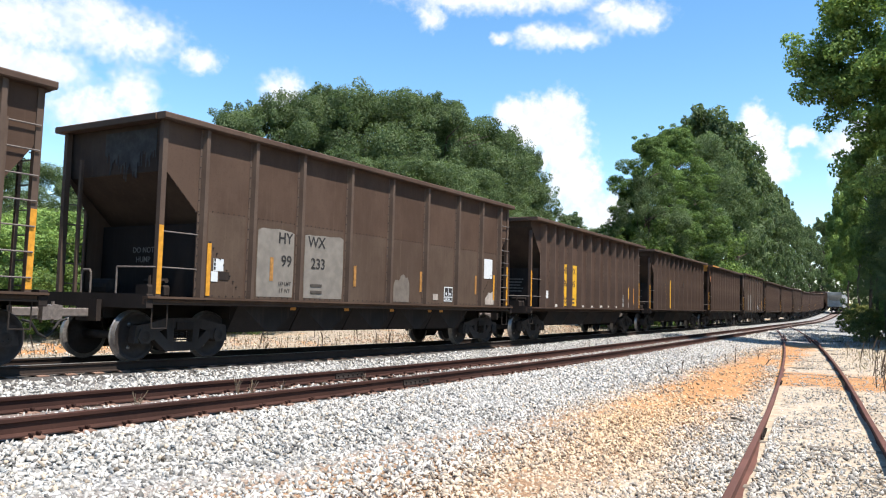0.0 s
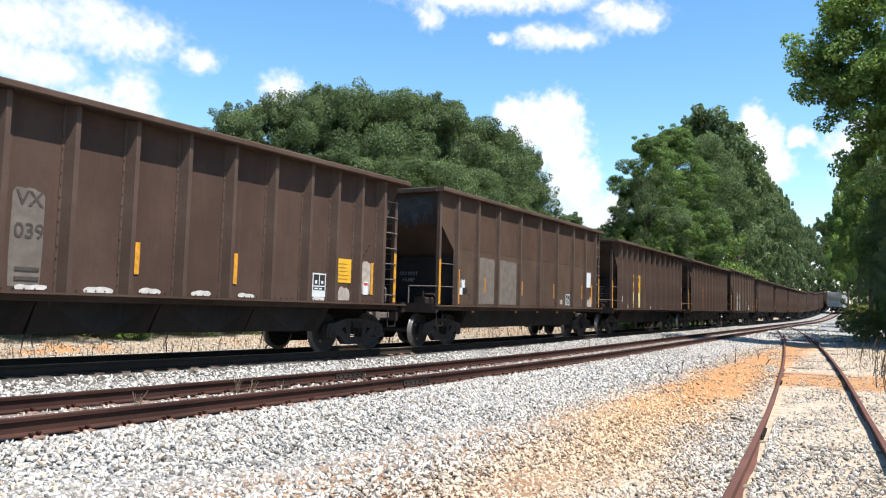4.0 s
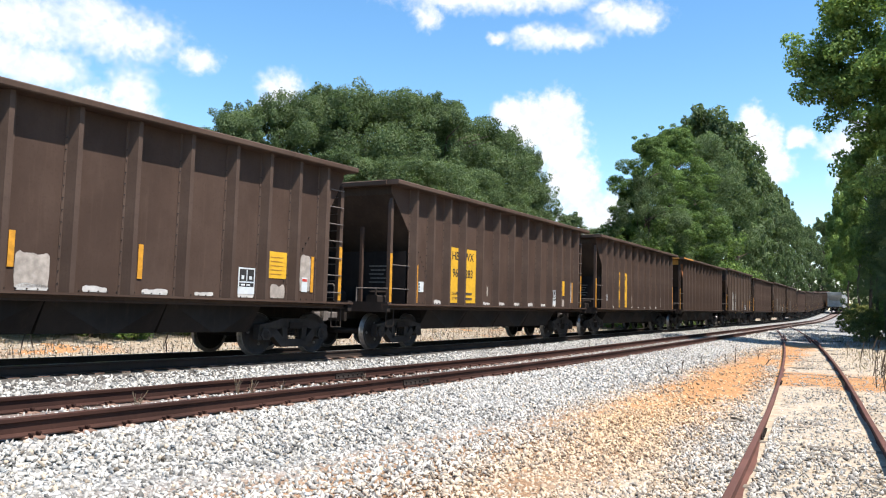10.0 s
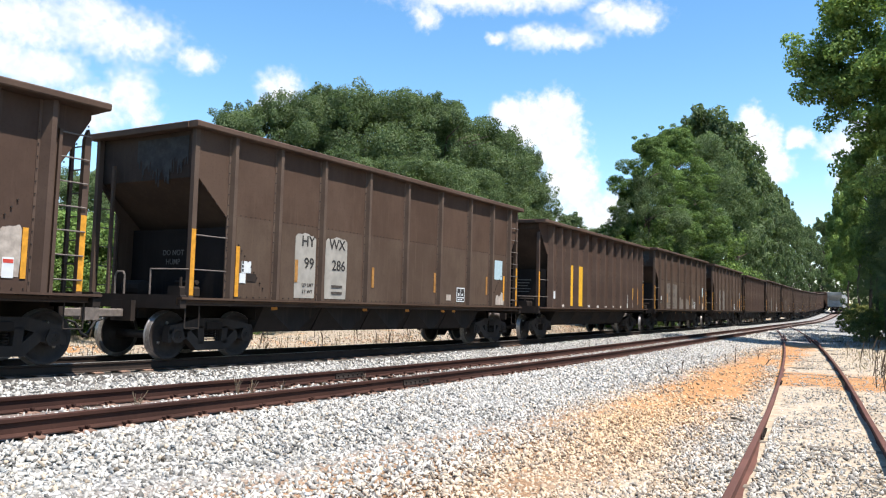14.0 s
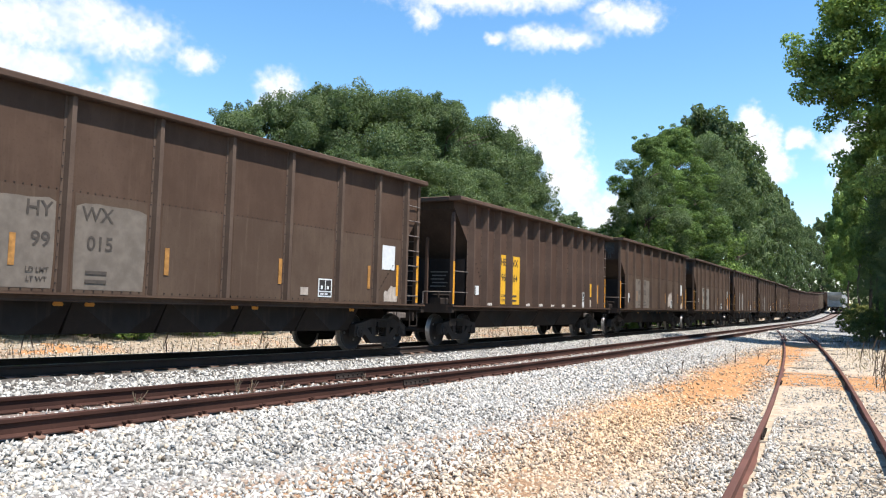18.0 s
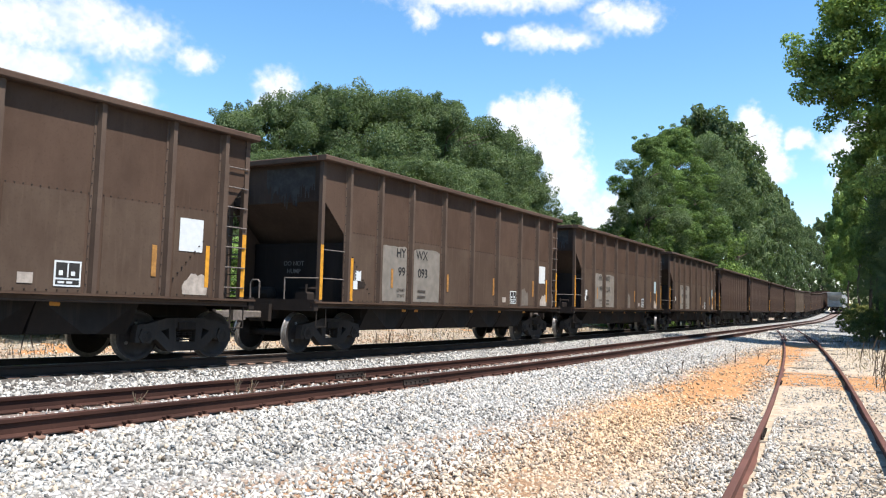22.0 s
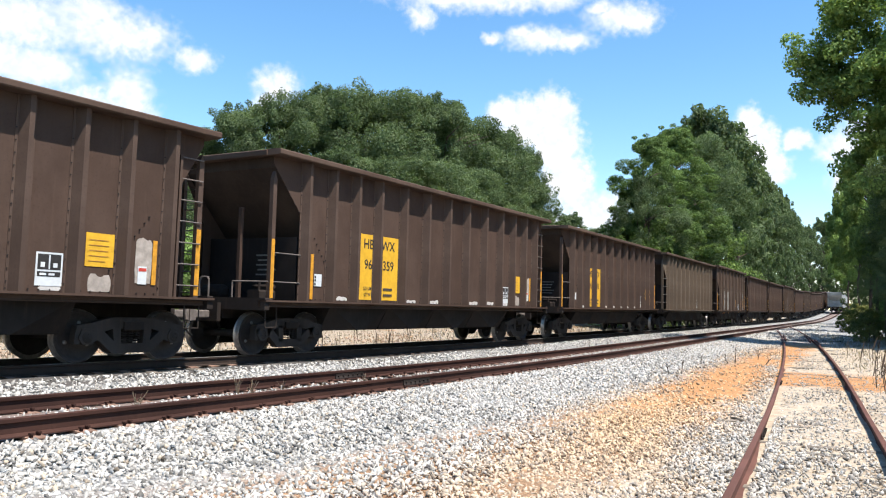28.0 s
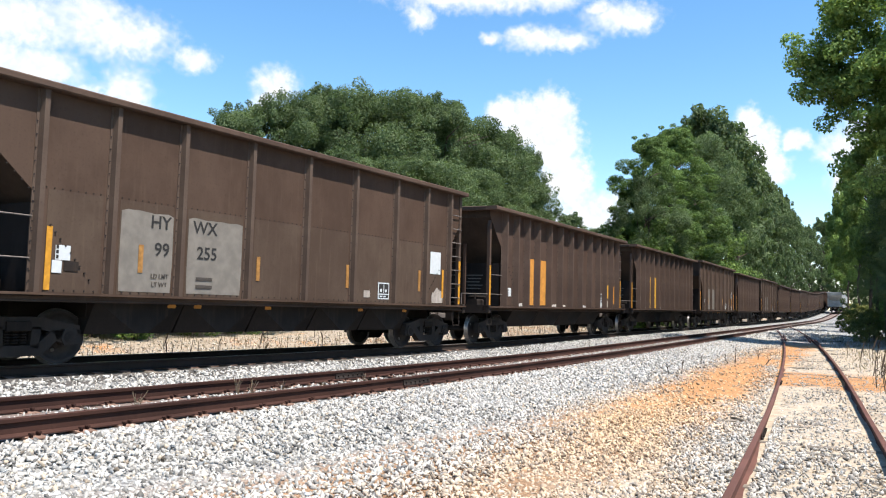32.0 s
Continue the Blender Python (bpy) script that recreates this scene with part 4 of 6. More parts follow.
def dress(car, kind, marks, look_no, rng):
    """Lettering panels, placards and reflectors on the near side."""
    B = BODY[kind]
    X, E, T = B["sheet"], B["L"] / 2, B["top"]
    r = rib_lines(kind)
    edge = E - B["steps"][0] + B["edge"]
    panel_mat, ink, washed = look_no
    no = marks[3] if marks else ""
    P = X + 0.006 if kind == "A" else X + 0.001      # face that the marks are painted on
    if kind != "C":
        for s in (-1, 1):
            part("post_stripe", Shape().box(X + 0.031, X + 0.037, -0.05, 0.05, 1.24, 2.50), STRIPE, car, "orange painted foot of the corner post", at=Matrix.Translation((0, s * (E - B["post"]), 0)))
        y0 = r[0] + (0.17 if kind == "A" else 0.25)
        plate("reflector", car, X + 0.012, y0, y0 + 0.10, 1.24, 2.26, STRIPE, "orange reflective strip")
        plate("reflector", car, X + 0.012, r[-1] - (0.33 if kind == "A" else 0.30), r[-1] - (0.24 if kind == "A" else 0.21), 1.40, 2.2, STRIPE, "orange reflective strip")
    if kind == "A":
        narrow = len(marks) > 4
        z0, z1 = 1.26, 2.72
        for i, (lo, hi) in enumerate(((r[1] + 0.20, r[2] - 0.16), (r[2] + 0.20, r[3] - 0.17))):
            if narrow:
                lo, hi = ((r[2] - 0.86, r[2] - 0.17), (r[2] + 0.18, r[2] + 0.98))[i]
                patch("lettering_panel", car, P, lo, hi, z0, z1, panel_mat, rng, "white lettering panel with flaking edges", 9, 0.06)
            else:
                patch("lettering_panel", car, P, lo, hi, z0, z1, panel_mat, rng, "", 9, 0.03)
        c0, c1 = r[2] - 0.44, r[2] + 0.60
        zt, zn, s1 = 2.52, 2.03, 0.34
        q = r[2] - 0.86 if narrow else r[1] + 0.58
        for y, za, zb in ((q, 1.60, 2.10), (r[3] + 0.26, 1.58, 2.08), (r[5] - 0.24, 1.54, 2.09), (r[7] - 0.30, 1.55, 2.12)):
            plate("reflector", car, P + 0.006, y, y + 0.10, za, zb, FADED, "faded orange reflective strip")
        plate("placard", car, P + 0.004, r[7] + 0.28, r[7] + 0.82, 2.06, 2.68, BLUE if no in ("144", "286", "134", "330", "234") or rng.random() < 0.2 else WHITE, "white sheet-metal placard")
        bx, bw = r[6] - 0.66, 0.47
        plate("repair_label", car, P + 0.004, r[5] + 0.47, r[5] + 0.72, 1.33, 1.50, PATCH)
        patch("cleaned_patch", car, P + 0.001, r[7] + 0.40, r[7] + 0.98, 1.25, 1.70, PATCH, rng, "", 6, 0.5)
        for k in range(5):      # daubs of paint on the hopper bays
            w = 2 * (HALF_BASE - 1.20) / 5
            ya = (k - 2) * w + rng.choice((-0.75, 0.55, 0.6))
            patch("paint_daub", car, X - 0.168, ya, ya + 0.18, 0.98, 1.07, ORANGE_YELLOW, rng, "", 4, 0.4)
        if rng.random() < 0.6:
            k = rng.choice((4, 5, 6))
            patch("washed_area", car, P + 0.001, r[k] + 0.24, r[k] + rng.uniform(0.7, 1.2), 1.24, rng.uniform(1.7, 2.1), PANEL_D, rng, "pale washed patch low on the side", 8, 0.35)
    elif kind == "B":
        z0, z1 = 1.27, 2.90
        c0, c1 = r[3] - 0.33, r[3] + 0.52
        for lo, hi in ((r[2] + 0.22, r[3] - 0.165), (r[3] + 0.19, r[4] - 0.17)):
            if panel_mat in (PANEL_W, PANEL_D):
                patch("lettering_panel", car, P, lo + 0.05, hi - (0.22 if lo > r[3] else 0.1), z0, z1 - 0.05, panel_mat, rng, "", 8, 0.05)
            else:
                plate("lettering_panel", car, P, lo, hi, z0, z1, panel_mat)
            if washed is True:
                patch("washed_area", car, P + 0.006, lo + 0.01, hi - 0.01, z0 + 0.03, 2.06, CREAM, rng, "sun-bleached lower half of the panel", 8, 0.06)
        for y, za, zb in ((r[2] + 0.17, 1.56, 2.13), (r[5] + 0.17, 1.57, 2.14), (r[7] + 0.20, 1.49, 2.11)):
            plate("reflector", car, P + 0.012, y, y + 0.10, za, zb, STRIPE if rng.random() < 0.6 else FADED, "orange reflective strip")
        plate("notice_panel", car, P + 0.003, r[11] - 0.70, r[11] - 0.17, 1.66, 2.23, YELLOW, "yellow notice panel with fine print")
        for k in range(5):
            plate("print_line", car, P + 0.009, r[11] - 0.64, r[11] - 0.26 - 0.08 * rng.random(), 1.745 + 0.09 * k, 1.757 + 0.09 * k, FADED)
        patch("cleaned_patch", car, P + 0.002, r[11] - 0.62, r[11] - 0.2, 1.24, 1.58, PATCH, rng, "", 5, 0.3)
        patch("cleaned_patch", car, P + 0.002, r[12] - 0.64, r[12] - 0.31, 1.42, 2.24, PATCH, rng, "", 5, 0.08)
        tall = 0.19 if washed is True else 0.10
        for k, a in enumerate(r[:-3]):
            if k in (0, 2, 3) and not (washed == "rusty" and k == 3):
                continue
            if rng.random() < 0.92:
                ya = a + 0.30 + rng.uniform(0, 0.08)
                yb = min(ya + rng.uniform(0.42, 0.56), r[k + 1] - 0.2)
                patch("cleaned_patch", car, P + 0.001, ya, yb, 1.215 + rng.uniform(0, 0.02), 1.235 + tall * rng.uniform(0.8, 1.15), BARE, rng, "", 6, 0.35)
        tag = plate("side_tag", car, P + 0.006, r[12] - 0.58, r[12] - 0.40, 1.40, 1.72, WHITE, "small white and red tag")
        part("tag_print", Shape().box(P + 0.012, P + 0.014, r[12] - 0.57, r[12] - 0.41, 1.63, 1.69), SIDE_TAG, tag)
        if no == "251":
            part("dent", Shape().rod((X + B["rib"], r[6] - 0.02, 2.76), (X + B["rib"] + 0.006, r[6] - 0.02, 2.76), 0.085, 10), BLACK, car, "dark round scorch on a rib")
        if washed is True:
            patch("washed_area", car, P + 0.002, r[4] + 0.28, r[5] - 0.16, 1.24, 2.32, PAINT_L, rng, "worn brown patch low on the side", 8, 0.05)
        if no == "039":
            patch("cleaned_patch", car, P + 0.002, r[1] + 0.28, r[1] + 0.72, 1.9, 2.55, PATCH, rng, "grey scraped patch with a painted-over stencil", 8, 0.1)
        if no in ("283", "292"):
            patch("cleaned_patch", car, P + 0.002, r[4] + 0.62, r[4] + 0.70, 1.5, 1.85, PATCH, rng, "", 4, 0.2)
    else:
        z0, z1 = 1.34, 2.82
        c0, c1 = r[1] + 0.45, r[2] + 0.60
        for ya, yb, za, zb in ((r[0] + 0.18, r[0] + 0.68, 1.24, 1.50), (r[3] + 0.20, r[3] + 0.62, 1.24, 1.38), (r[6] + 0.2, r[6] + 0.62, 1.24, 1.38), (r[8] + 0.2, r[8] + 0.6, 1.24, 1.38), (r[11] + 0.3, r[11] + 0.7, 1.24, 1.5)):
            patch("corner_patch", car, P + 0.001, ya, yb, za, zb, STRIPE, rng, "orange paint patch at the foot of the side", 5, 0.1)
        part("corner_patch", Shape().prism_x([(r[-1] + 0.14, T - 1.45), (E - 0.2, T - 0.62), (E - 0.2, T - 0.14), (r[-1] + 0.14, T - 0.14)], X + 0.001, X + 0.004), RED, car, "dark red corner of the side sheet")
        for k in range(3):
            plate("print_line", car, X + 0.006, r[-1] + 0.2, r[-1] + 0.5 - 0.06 * k, T - 0.42 - 0.14 * k, T - 0.35 - 0.14 * k, PANEL_W)
        plate("placard", car, P + 0.004, r[9] + 0.35, r[9] + 0.8, 1.5, 1.85, PANEL_D)
        plate("placard", car, P + 0.004, r[1] + 0.25, r[1] + 0.5, 1.42, 1.72, WHITE)
        plate("placard", car, P + 0.004, r[0] + 0.3, r[0] + 0.55, 1.62, 1.80, GRIME)
        zt, zn, s1 = 3.0, 2.38, 0.42
    if kind != "C":
        bx, bw = (bx, bw) if kind == "A" else (r[9] + 0.30, 0.45)
    else:
        bx, bw = r[7] + 0.45, 0.46
    if kind == "B":
        zt, zn, s1 = 2.65, 2.14, 0.34
    if washed == "rusty":
        patch("rust_patch", car, X + 0.013, r[0] + 0.20, r[1] - 0.22, 2.75, 3.75, ORANGE_RUST, rng, "bare orange rust patch", 8, 0.1)
        part("rust_patch", Shape().prism_x([(-edge + 0.05, 3.02), (-edge + 0.05, 4.0), (-E + 0.4, 4.0), (-E + 0.4, 3.82)], X + 0.001, X + 0.004), ORANGE_RUST, car)
        part("chord_patch", Shape().box(X + B["rib"] + B["lip"] - 0.002, X + B["rib"] + B["lip"] + 0.004, -E, -E + 2.6, T - 0.10, T - 0.024), ORANGE_YELLOW, car, "yellow paint showing on the top chord")
        part("chord_patch", Shape().box(-X, X, -E - 0.036, -E - 0.026, T - 0.12, T - 0.03), ORANGE_YELLOW, car)
        part("end_patch", Shape().box(-X + 0.1, X - 0.1, -E + 0.225, -E + 0.245, T - 0.45, T - 0.14), ORANGE_YELLOW, car, "yellowed upper end sheet")
    if no == "134":
        for ya, yb, zt2 in ((r[3] + 0.26, r[4] - 0.22, 1.98), (r[4] + 0.3, r[5] - 0.3, 1.92), (r[5] + 0.25, r[5] + 0.95, 2.0)):
            patch("cleaned_patch", car, P + 0.002, ya, yb, 1.25, zt2, PANEL_D, rng, "pale washed patch low on the side", 9, 0.3)
    if no == "315":
        patch("cleaned_patch", car, P + 0.001, r[4] + 0.26, r[4] + 0.84, 1.26, 1.92, PATCH, rng, "pale scraped patch on the side", 8, 0.14)
        patch("cleaned_patch", car, P + 0.001, r[5] + 0.30, r[5] + 0.86, 1.26, 1.86, PATCH, rng, "pale scraped patch on the side", 8, 0.14)
    if no == "323":
        patch("cleaned_patch", car, P + 0.002, r[5] + 0.3, r[5] + 1.4, 1.40, 2.25, PATCH, rng, "white scuffed paint round the stencil box", 12, 0.5)
    # lettering
    if marks:
        a, b, c, d = marks[:4]
        if ink is not None:
            for tx, y, z in ((a, c0, zt), (b, c1, zt), (c, c0 + (0.05 if kind == "A" else 0), zn)):
                lettering("lettering", tx, s1, ink, car, P + 0.009, y, z)
            if kind == "C":
                lettering("lettering", d[:2], s1, ink, car, P + 0.009, c1 - 0.02, zn)
                lettering("lettering", d[2:], s1, ink, car, P + 0.009, r[3] + 0.50, zn)
            else:
                lettering("lettering", d, s1, ink, car, P + 0.009, c1 + (0.07 if kind == "A" else 0.02), zn)
                for k, (zz, tx) in enumerate(((1.55, "LD LMT"), (1.40, "LT WT"))):
                    lettering("lettering", tx, 0.115, GREY_TXT, car, P + 0.013, c0 + 0.02, zz)
                    if d == "243":
                        lettering("lettering", ("237300", "48700")[k], 0.115, GREY_TXT, car, P + 0.013, c1 + 0.02, zz)
                    else:
                        plate("print_line", car, P + 0.011, c1 - 0.18, c1 + 0.22, zz - 0.03, zz + 0.03, GREY_TXT)
    # boxed consolidated stencil
    box = plate("stencil_frame", car, P + 0.004, bx, bx + bw, 1.30, 1.72 if kind == "A" else 1.84, WHITE, "white framed black stencil box")
    zb = 1.72 if kind == "A" else 1.84
    part("stencil", Shape().box(P + 0.010, P + 0.012, bx + 0.03, bx + bw - 0.03, zb - 0.28, zb - 0.03), BLACK, box)
    part("stencil", Shape().box(P + 0.010, P + 0.012, bx + 0.03, bx + bw - 0.03, zb - 0.39, zb - 0.31), BLACK, box)
    for ya, yb, za, zc in ((0.08, 0.15, 0.24, 0.16), (0.29, 0.36, 0.24, 0.17), (bw / 2 - 0.012, bw / 2 + 0.012, 0.27, 0.04), (0.07, 0.18, 0.37, 0.335), (0.22, 0.32, 0.37, 0.335)):
        part("stencil_mark", Shape().box(P + 0.013, P + 0.015, bx + ya, bx + yb, zb - za, zb - zc), WHITE, box)
    if kind != "C":
        y0, za, zc = (r[0] + 0.34, 1.73, 1.97) if kind == "A" else (r[0] + 0.39, 1.54, 1.82)
        tag = plate("car_tag", car, X + 0.012, y0, y0 + 0.26, za, zc, WHITE, "white car tag with a bar code edge")
        for k in range(3):
            part("tag_print", Shape().box(X + 0.018, X + 0.020, y0 + 0.01, y0 + 0.055, za + 0.02 + 0.08 * k, za + 0.08 + 0.08 * k), BLACK, tag)
    if kind == "A":
        tag = plate("car_tag", car, X + 0.012, r[0] + 0.29, r[0] + 0.46, 1.52, 1.72, WHITE)
        plate("name_plate", car, X + 0.012, r[0] + 0.50, r[0] + 0.76, 1.56, 1.72, GRIME, "small dark cast plate")


AN = (PANEL_N, BLACK, False)
AW, AD = (PANEL_W, BLACK, False), (PANEL_D, GREY_TXT, False)
YB, OB, YC = (YELLOW, BLACK, False), (ORANGE_YELLOW, GREY_TXT, False), (YELLOW, BLACK, True)
SW, SR = (PANEL_W, BLACK, False), (PANEL_D, GREY_TXT, "rusty")
HY, HB, SA = ("HY", "WX"), ("HB", "WX"), ("SA", "VX")
CONSIST = [
    ("A", None, AW), ("A", (*HY, "99", "233"), AW), ("B", (*HB, "96", "245"), YB), ("B", (*HB, "96", "251"), YB), ("B", (*SA, "95", "039"), SR),
    ("A", None, AD), ("B", (*HB, "96", "243"), YC), ("B", (*HB, "96", "193"), OB), ("A", (*HY, "99", "144", "narrow"), AN), ("B", (*HB, "96", "315"), YB),
    ("B", (*HB, "96", "283"), YB), ("B", (*HB, "96", "292"), YB), ("B", (*SA, "95", "043"), SR), ("A", (*HY, "99", "286", "narrow"), AN), ("B", None, YB),
    ("A", (*HY, "99", "134"), AD), ("A", (*HY, "99", "015"), AD), ("B", (*HB, "96", "264"), YB), ("A", (*HY, "99", "323"), AD), ("A", (*HY, "99", "039"), AW),
    ("A", (*HY, "99", "093"), AW), ("A", (*HY, "99", "234"), AW), ("A", (*HY, "99", "330"), AW), ("B", (*HB, "96", "305"), YB), ("B", (*SA, "95", "068"), SW),
    ("B", (*HB, "96", "359"), YB), ("B", (*HB, "96", "378"), YB), ("C", ("FU", "RX", "93", "0542"), (PANEL_D, GREY_TXT, False)), ("A", (*HY, "99", "255"), AW), ("B", None, OB),
    ("B", None, YB), ("A", None, AD), ("B", None, YB), ("A", None, AD), ("B", None, YB), ("B", None, SW), ("A", None, AW), ("B", None, YB), ("B", None, YB), ("A", None, AD),
    ("B", None, YB), ("A", None, AD), ("B", None, YB), ("B", None, YB), ("A", None, AW), ("B", None, YB),
]
LABELS = {"A": "brown weathered open hopper car with faded white lettering panels", "B": "dark brown open hopper car with close-set ribs and yellow panels", "C": "dusty grey open hopper car with black lettering"}
TRAIN = []


def build_train():
    rng = random.Random(21)
    masters = {}
    for i, (kind, marks, look_no) in enumerate(CONSIST):
        full = i < 31
        key = (kind, full)
        if key not in masters:
            car = masters[key] = hopper_car(kind, full)
        else:
            car = None
        TRAIN.append([key, car])
    for i, (kind, marks, look_no) in enumerate(CONSIST):
        key, car = TRAIN[i]
        if car is None:
            TRAIN[i][1] = car = copy_thing(masters[key], Matrix())
    for i, (kind, marks, look_no) in enumerate(CONSIST):
        car = TRAIN[i][1]
        lab = LABELS[kind]
        if look_no[0] is PANEL_W and kind == "B":
            lab = "dark brown open hopper car with pale grey lettering panels"
        if look_no[0] is ORANGE_YELLOW:
            lab = "dark brown open hopper car with faded orange panels"
        tagged(car, lab, "freight car", "cars of the coal train")
        if i < 40:
            dress(car, kind, marks or (), look_no, rng)


build_train()

# a pale parked car far down the passing track
def parked_car():
    car = hopper_car("C", False)
    for o in car.children:
        if o.name.split(".")[0] in ("side_sheet", "rib", "corner_post", "side_sill", "top_chord", "slope_sheet", "end_chord", "bulkhead"):
            me = o.data.copy()
            me.materials.clear()
            me.materials.append(PAINT_G)
            me.materials.append(PAINT_G)
            o.data = me
    y = 205.0
    car.matrix_basis = pose(float(pass_x(y)), y, float(pass_z(y)), 0, 0, heading(pass_x, y))
    tagged(car, "pale grey parked hopper car far down the track", "freight car")


parked_car()

# ---- trees ----


def leaf_cloud(rng, centres, radii, count, size, up=0.35, flat=0.8):
    """Leaf quads gathered in clumps: positions on and in each clump, turned outwards."""
    n = len(centres)
    pick = rng.choice(n, count, p=radii ** 2 / np.sum(radii ** 2))
    d = rng.normal(size=(count, 3))
    d /= np.linalg.norm(d, axis=1)[:, None]
    rr = radii[pick] * (0.5 + 0.55 * rng.random(count) ** 0.6)
    p = centres[pick] + d * rr[:, None] * np.array([1, 1, flat])
    nrm = d + rng.normal(0, 0.66, (count, 3)) + np.array([0, 0, up])
    nrm /= np.linalg.norm(nrm, axis=1)[:, None]
    a = np.cross(nrm, rng.normal(size=(count, 3)))
    a /= np.linalg.norm(a, axis=1)[:, None]
    b = np.cross(nrm, a)
    s = size * rng.uniform(0.6, 1.4, count)
    a, b, k = a * s[:, None], b * (s * rng.uniform(0.45, 0.8, count))[:, None], nrm * (s * 0.18)[:, None]
    v = np.stack([p - a, p - b - k, p + a, p + b - k], 1).reshape(-1, 3)
    f = np.arange(count * 4).reshape(-1, 4)
    return v, f


def crown_clumps(rng, n, height, width, low, shape):
    """Clump centres through a crown; shape gives the half width at a share of the crown's height."""
    c, r = [], []
    while len(c) < n:
        u = rng.random() ** 0.8
        w = shape(u) * width / 2
        a = rng.random() * 2 * math.pi
        q = math.sqrt(rng.random()) if rng.random() < 0.35 or u > 0.85 else rng.uniform(0.7, 1.12)
        rad = rng.uniform(0.35, 1.2) * width * 0.10
        c.append((q * w * math.cos(a), q * w * math.sin(a), min(height * (low + (1 - low) * u), height - rad * 0.7)))
        r.append(rad)
        if rng.random() < 0.45:      # small sprays that break the outline
            e = rng.uniform(1.0, 1.22)
            c.append((e * w * math.cos(a + 0.4), e * w * math.sin(a + 0.4), min(height * (low + (1 - low) * u) + rng.uniform(-0.3, 0.9), height * 1.02)))
            r.append(width * rng.uniform(0.03, 0.055))
    return np.array(c), np.array(r)


def trunk_shape(rng, height, radius, limbs, spread, low):
    sh = Shape()
    pts = [Vector((0, 0, -0.3))]
    for k in range(1, 6):
        pts.append(Vector((rng.normal() * 0.02 * height * k / 5, rng.normal() * 0.02 * height * k / 5, height * 0.82 * k / 5)))
    for k in range(5):
        sh.rod(pts[k], pts[k + 1], radius * (1 - 0.17 * k), 8, radius * (1 - 0.17 * (k + 1)))
    for _ in range(limbs):
        u = rng.uniform(low, 0.8)
        b = Vector((0, 0, height * u))
        a = rng.random() * 2 * math.pi
        ln = spread * rng.uniform(0.5, 0.95)
        m = b + Vector((math.cos(a) * ln * 0.5, math.sin(a) * ln * 0.5, ln * 0.28))
        e = b + Vector((math.cos(a + 0.2) * ln, math.sin(a + 0.2) * ln, ln * 0.42))
        sh.rod(b, m, radius * 0.34, 6, radius * 0.22)
        sh.rod(m, e, radius * 0.22, 6, radius * 0.06)
    return sh


def tree_master(name, seed, height, width, low, shape, clumps, leaves, size, leaf_mat, flat=0.8):
    rng = np.random.default_rng(seed)
    t = new(name)
    part("trunk", trunk_shape(rng, height, 0.018 * height, 14, width * 0.45, low + 0.05), BARK, t)
    c, r = crown_clumps(rng, clumps, height, width, low, shape)
    v, f = leaf_cloud(rng, c, r, leaves, size, flat=flat)
    part("crown", quick_mesh("crown", v, f, leaf_mat), None, t)
    return t


def round_crown(u):
    return max(0.12, math.sin(math.pi * min(1, 0.16 + 0.80 * u)) ** 0.6)


def pine_crown(u):
    return max(0.08, (1 - u) ** 0.7 * (0.75 + 0.25 * math.sin(u * 26)))


def tall_crown(u):
    return max(0.10, math.sin(math.pi * (0.22 + 0.74 * u)) ** 0.8)


MASTERS = {
    "oak1": tree_master("tree", 1, 18, 13, 0.12, round_crown, 215, 84000, 0.080, LEAF),
    "oak2": tree_master("tree", 2, 18, 11, 0.10, tall_crown, 205, 80000, 0.080, LEAF),
    "oak3": tree_master("tree", 3, 18, 14, 0.15, round_crown, 225, 84000, 0.082, LEAF),
    "far": tree_master("tree", 12, 18, 12, 0.10, tall_crown, 120, 24000, 0.16, LEAF),
    "pine": tree_master("pine_tree", 4, 20, 9.5, 0.10, tall_crown, 205, 72000, 0.080, LEAF_P, 0.6),
    "gum": tree_master("tree", 5, 15, 10, 0.12, tall_crown, 150, 44000, 0.10, LEAF_N),
    "high": tree_master("tree", 9, 15, 9, 0.36, round_crown, 120, 36000, 0.11, LEAF_N),
    "scrub": tree_master("shrub", 6, 4, 4.5, 0.02, round_crown, 190, 34000, 0.045, LEAF_N),
    "yellow": tree_master("shrub", 7, 2.2, 2.6, 0.0, round_crown, 90, 12000, 0.040, LEAF_Y),
}
FIRST = set()


def plant(kind, x, y, height, label, turn=0.0, wide=1.0, group=""):
    if kind.startswith("oak") and y > 105:
        kind = "far"
    src = MASTERS[kind]
    base = {"oak1": 18, "oak2": 18, "oak3": 18, "far": 18, "pine": 20, "gum": 15, "high": 15, "scrub": 4, "yellow": 2.2}[kind]
    s = height / base
    m = pose(x, y, ground_z(x, y) - 0.1, 0, 0, turn) @ Matrix.Diagonal((s * wide, s * wide, s, 1))
    if kind in FIRST:
        ob = copy_thing(src, m @ Matrix.Diagonal((1 / src.scale.x, 1 / src.scale.y, 1 / src.scale.z, 1)))
    else:
        FIRST.add(kind)
        ob = src
        ob.matrix_basis = m
    return tagged(ob, label, "shrub" if kind in ("scrub", "yellow") else "tree", group)


def at_bearing(az, dist):
    return dist * math.sin(radians(az)), dist * math.cos(radians(az))


def rise(az, el, d):
    """Height of a tree whose top stands at that elevation from the eye."""
    x, y = at_bearing(az, d)
    return x, y, d * math.tan(radians(el)) + EYE.z - ground_z(x, y)


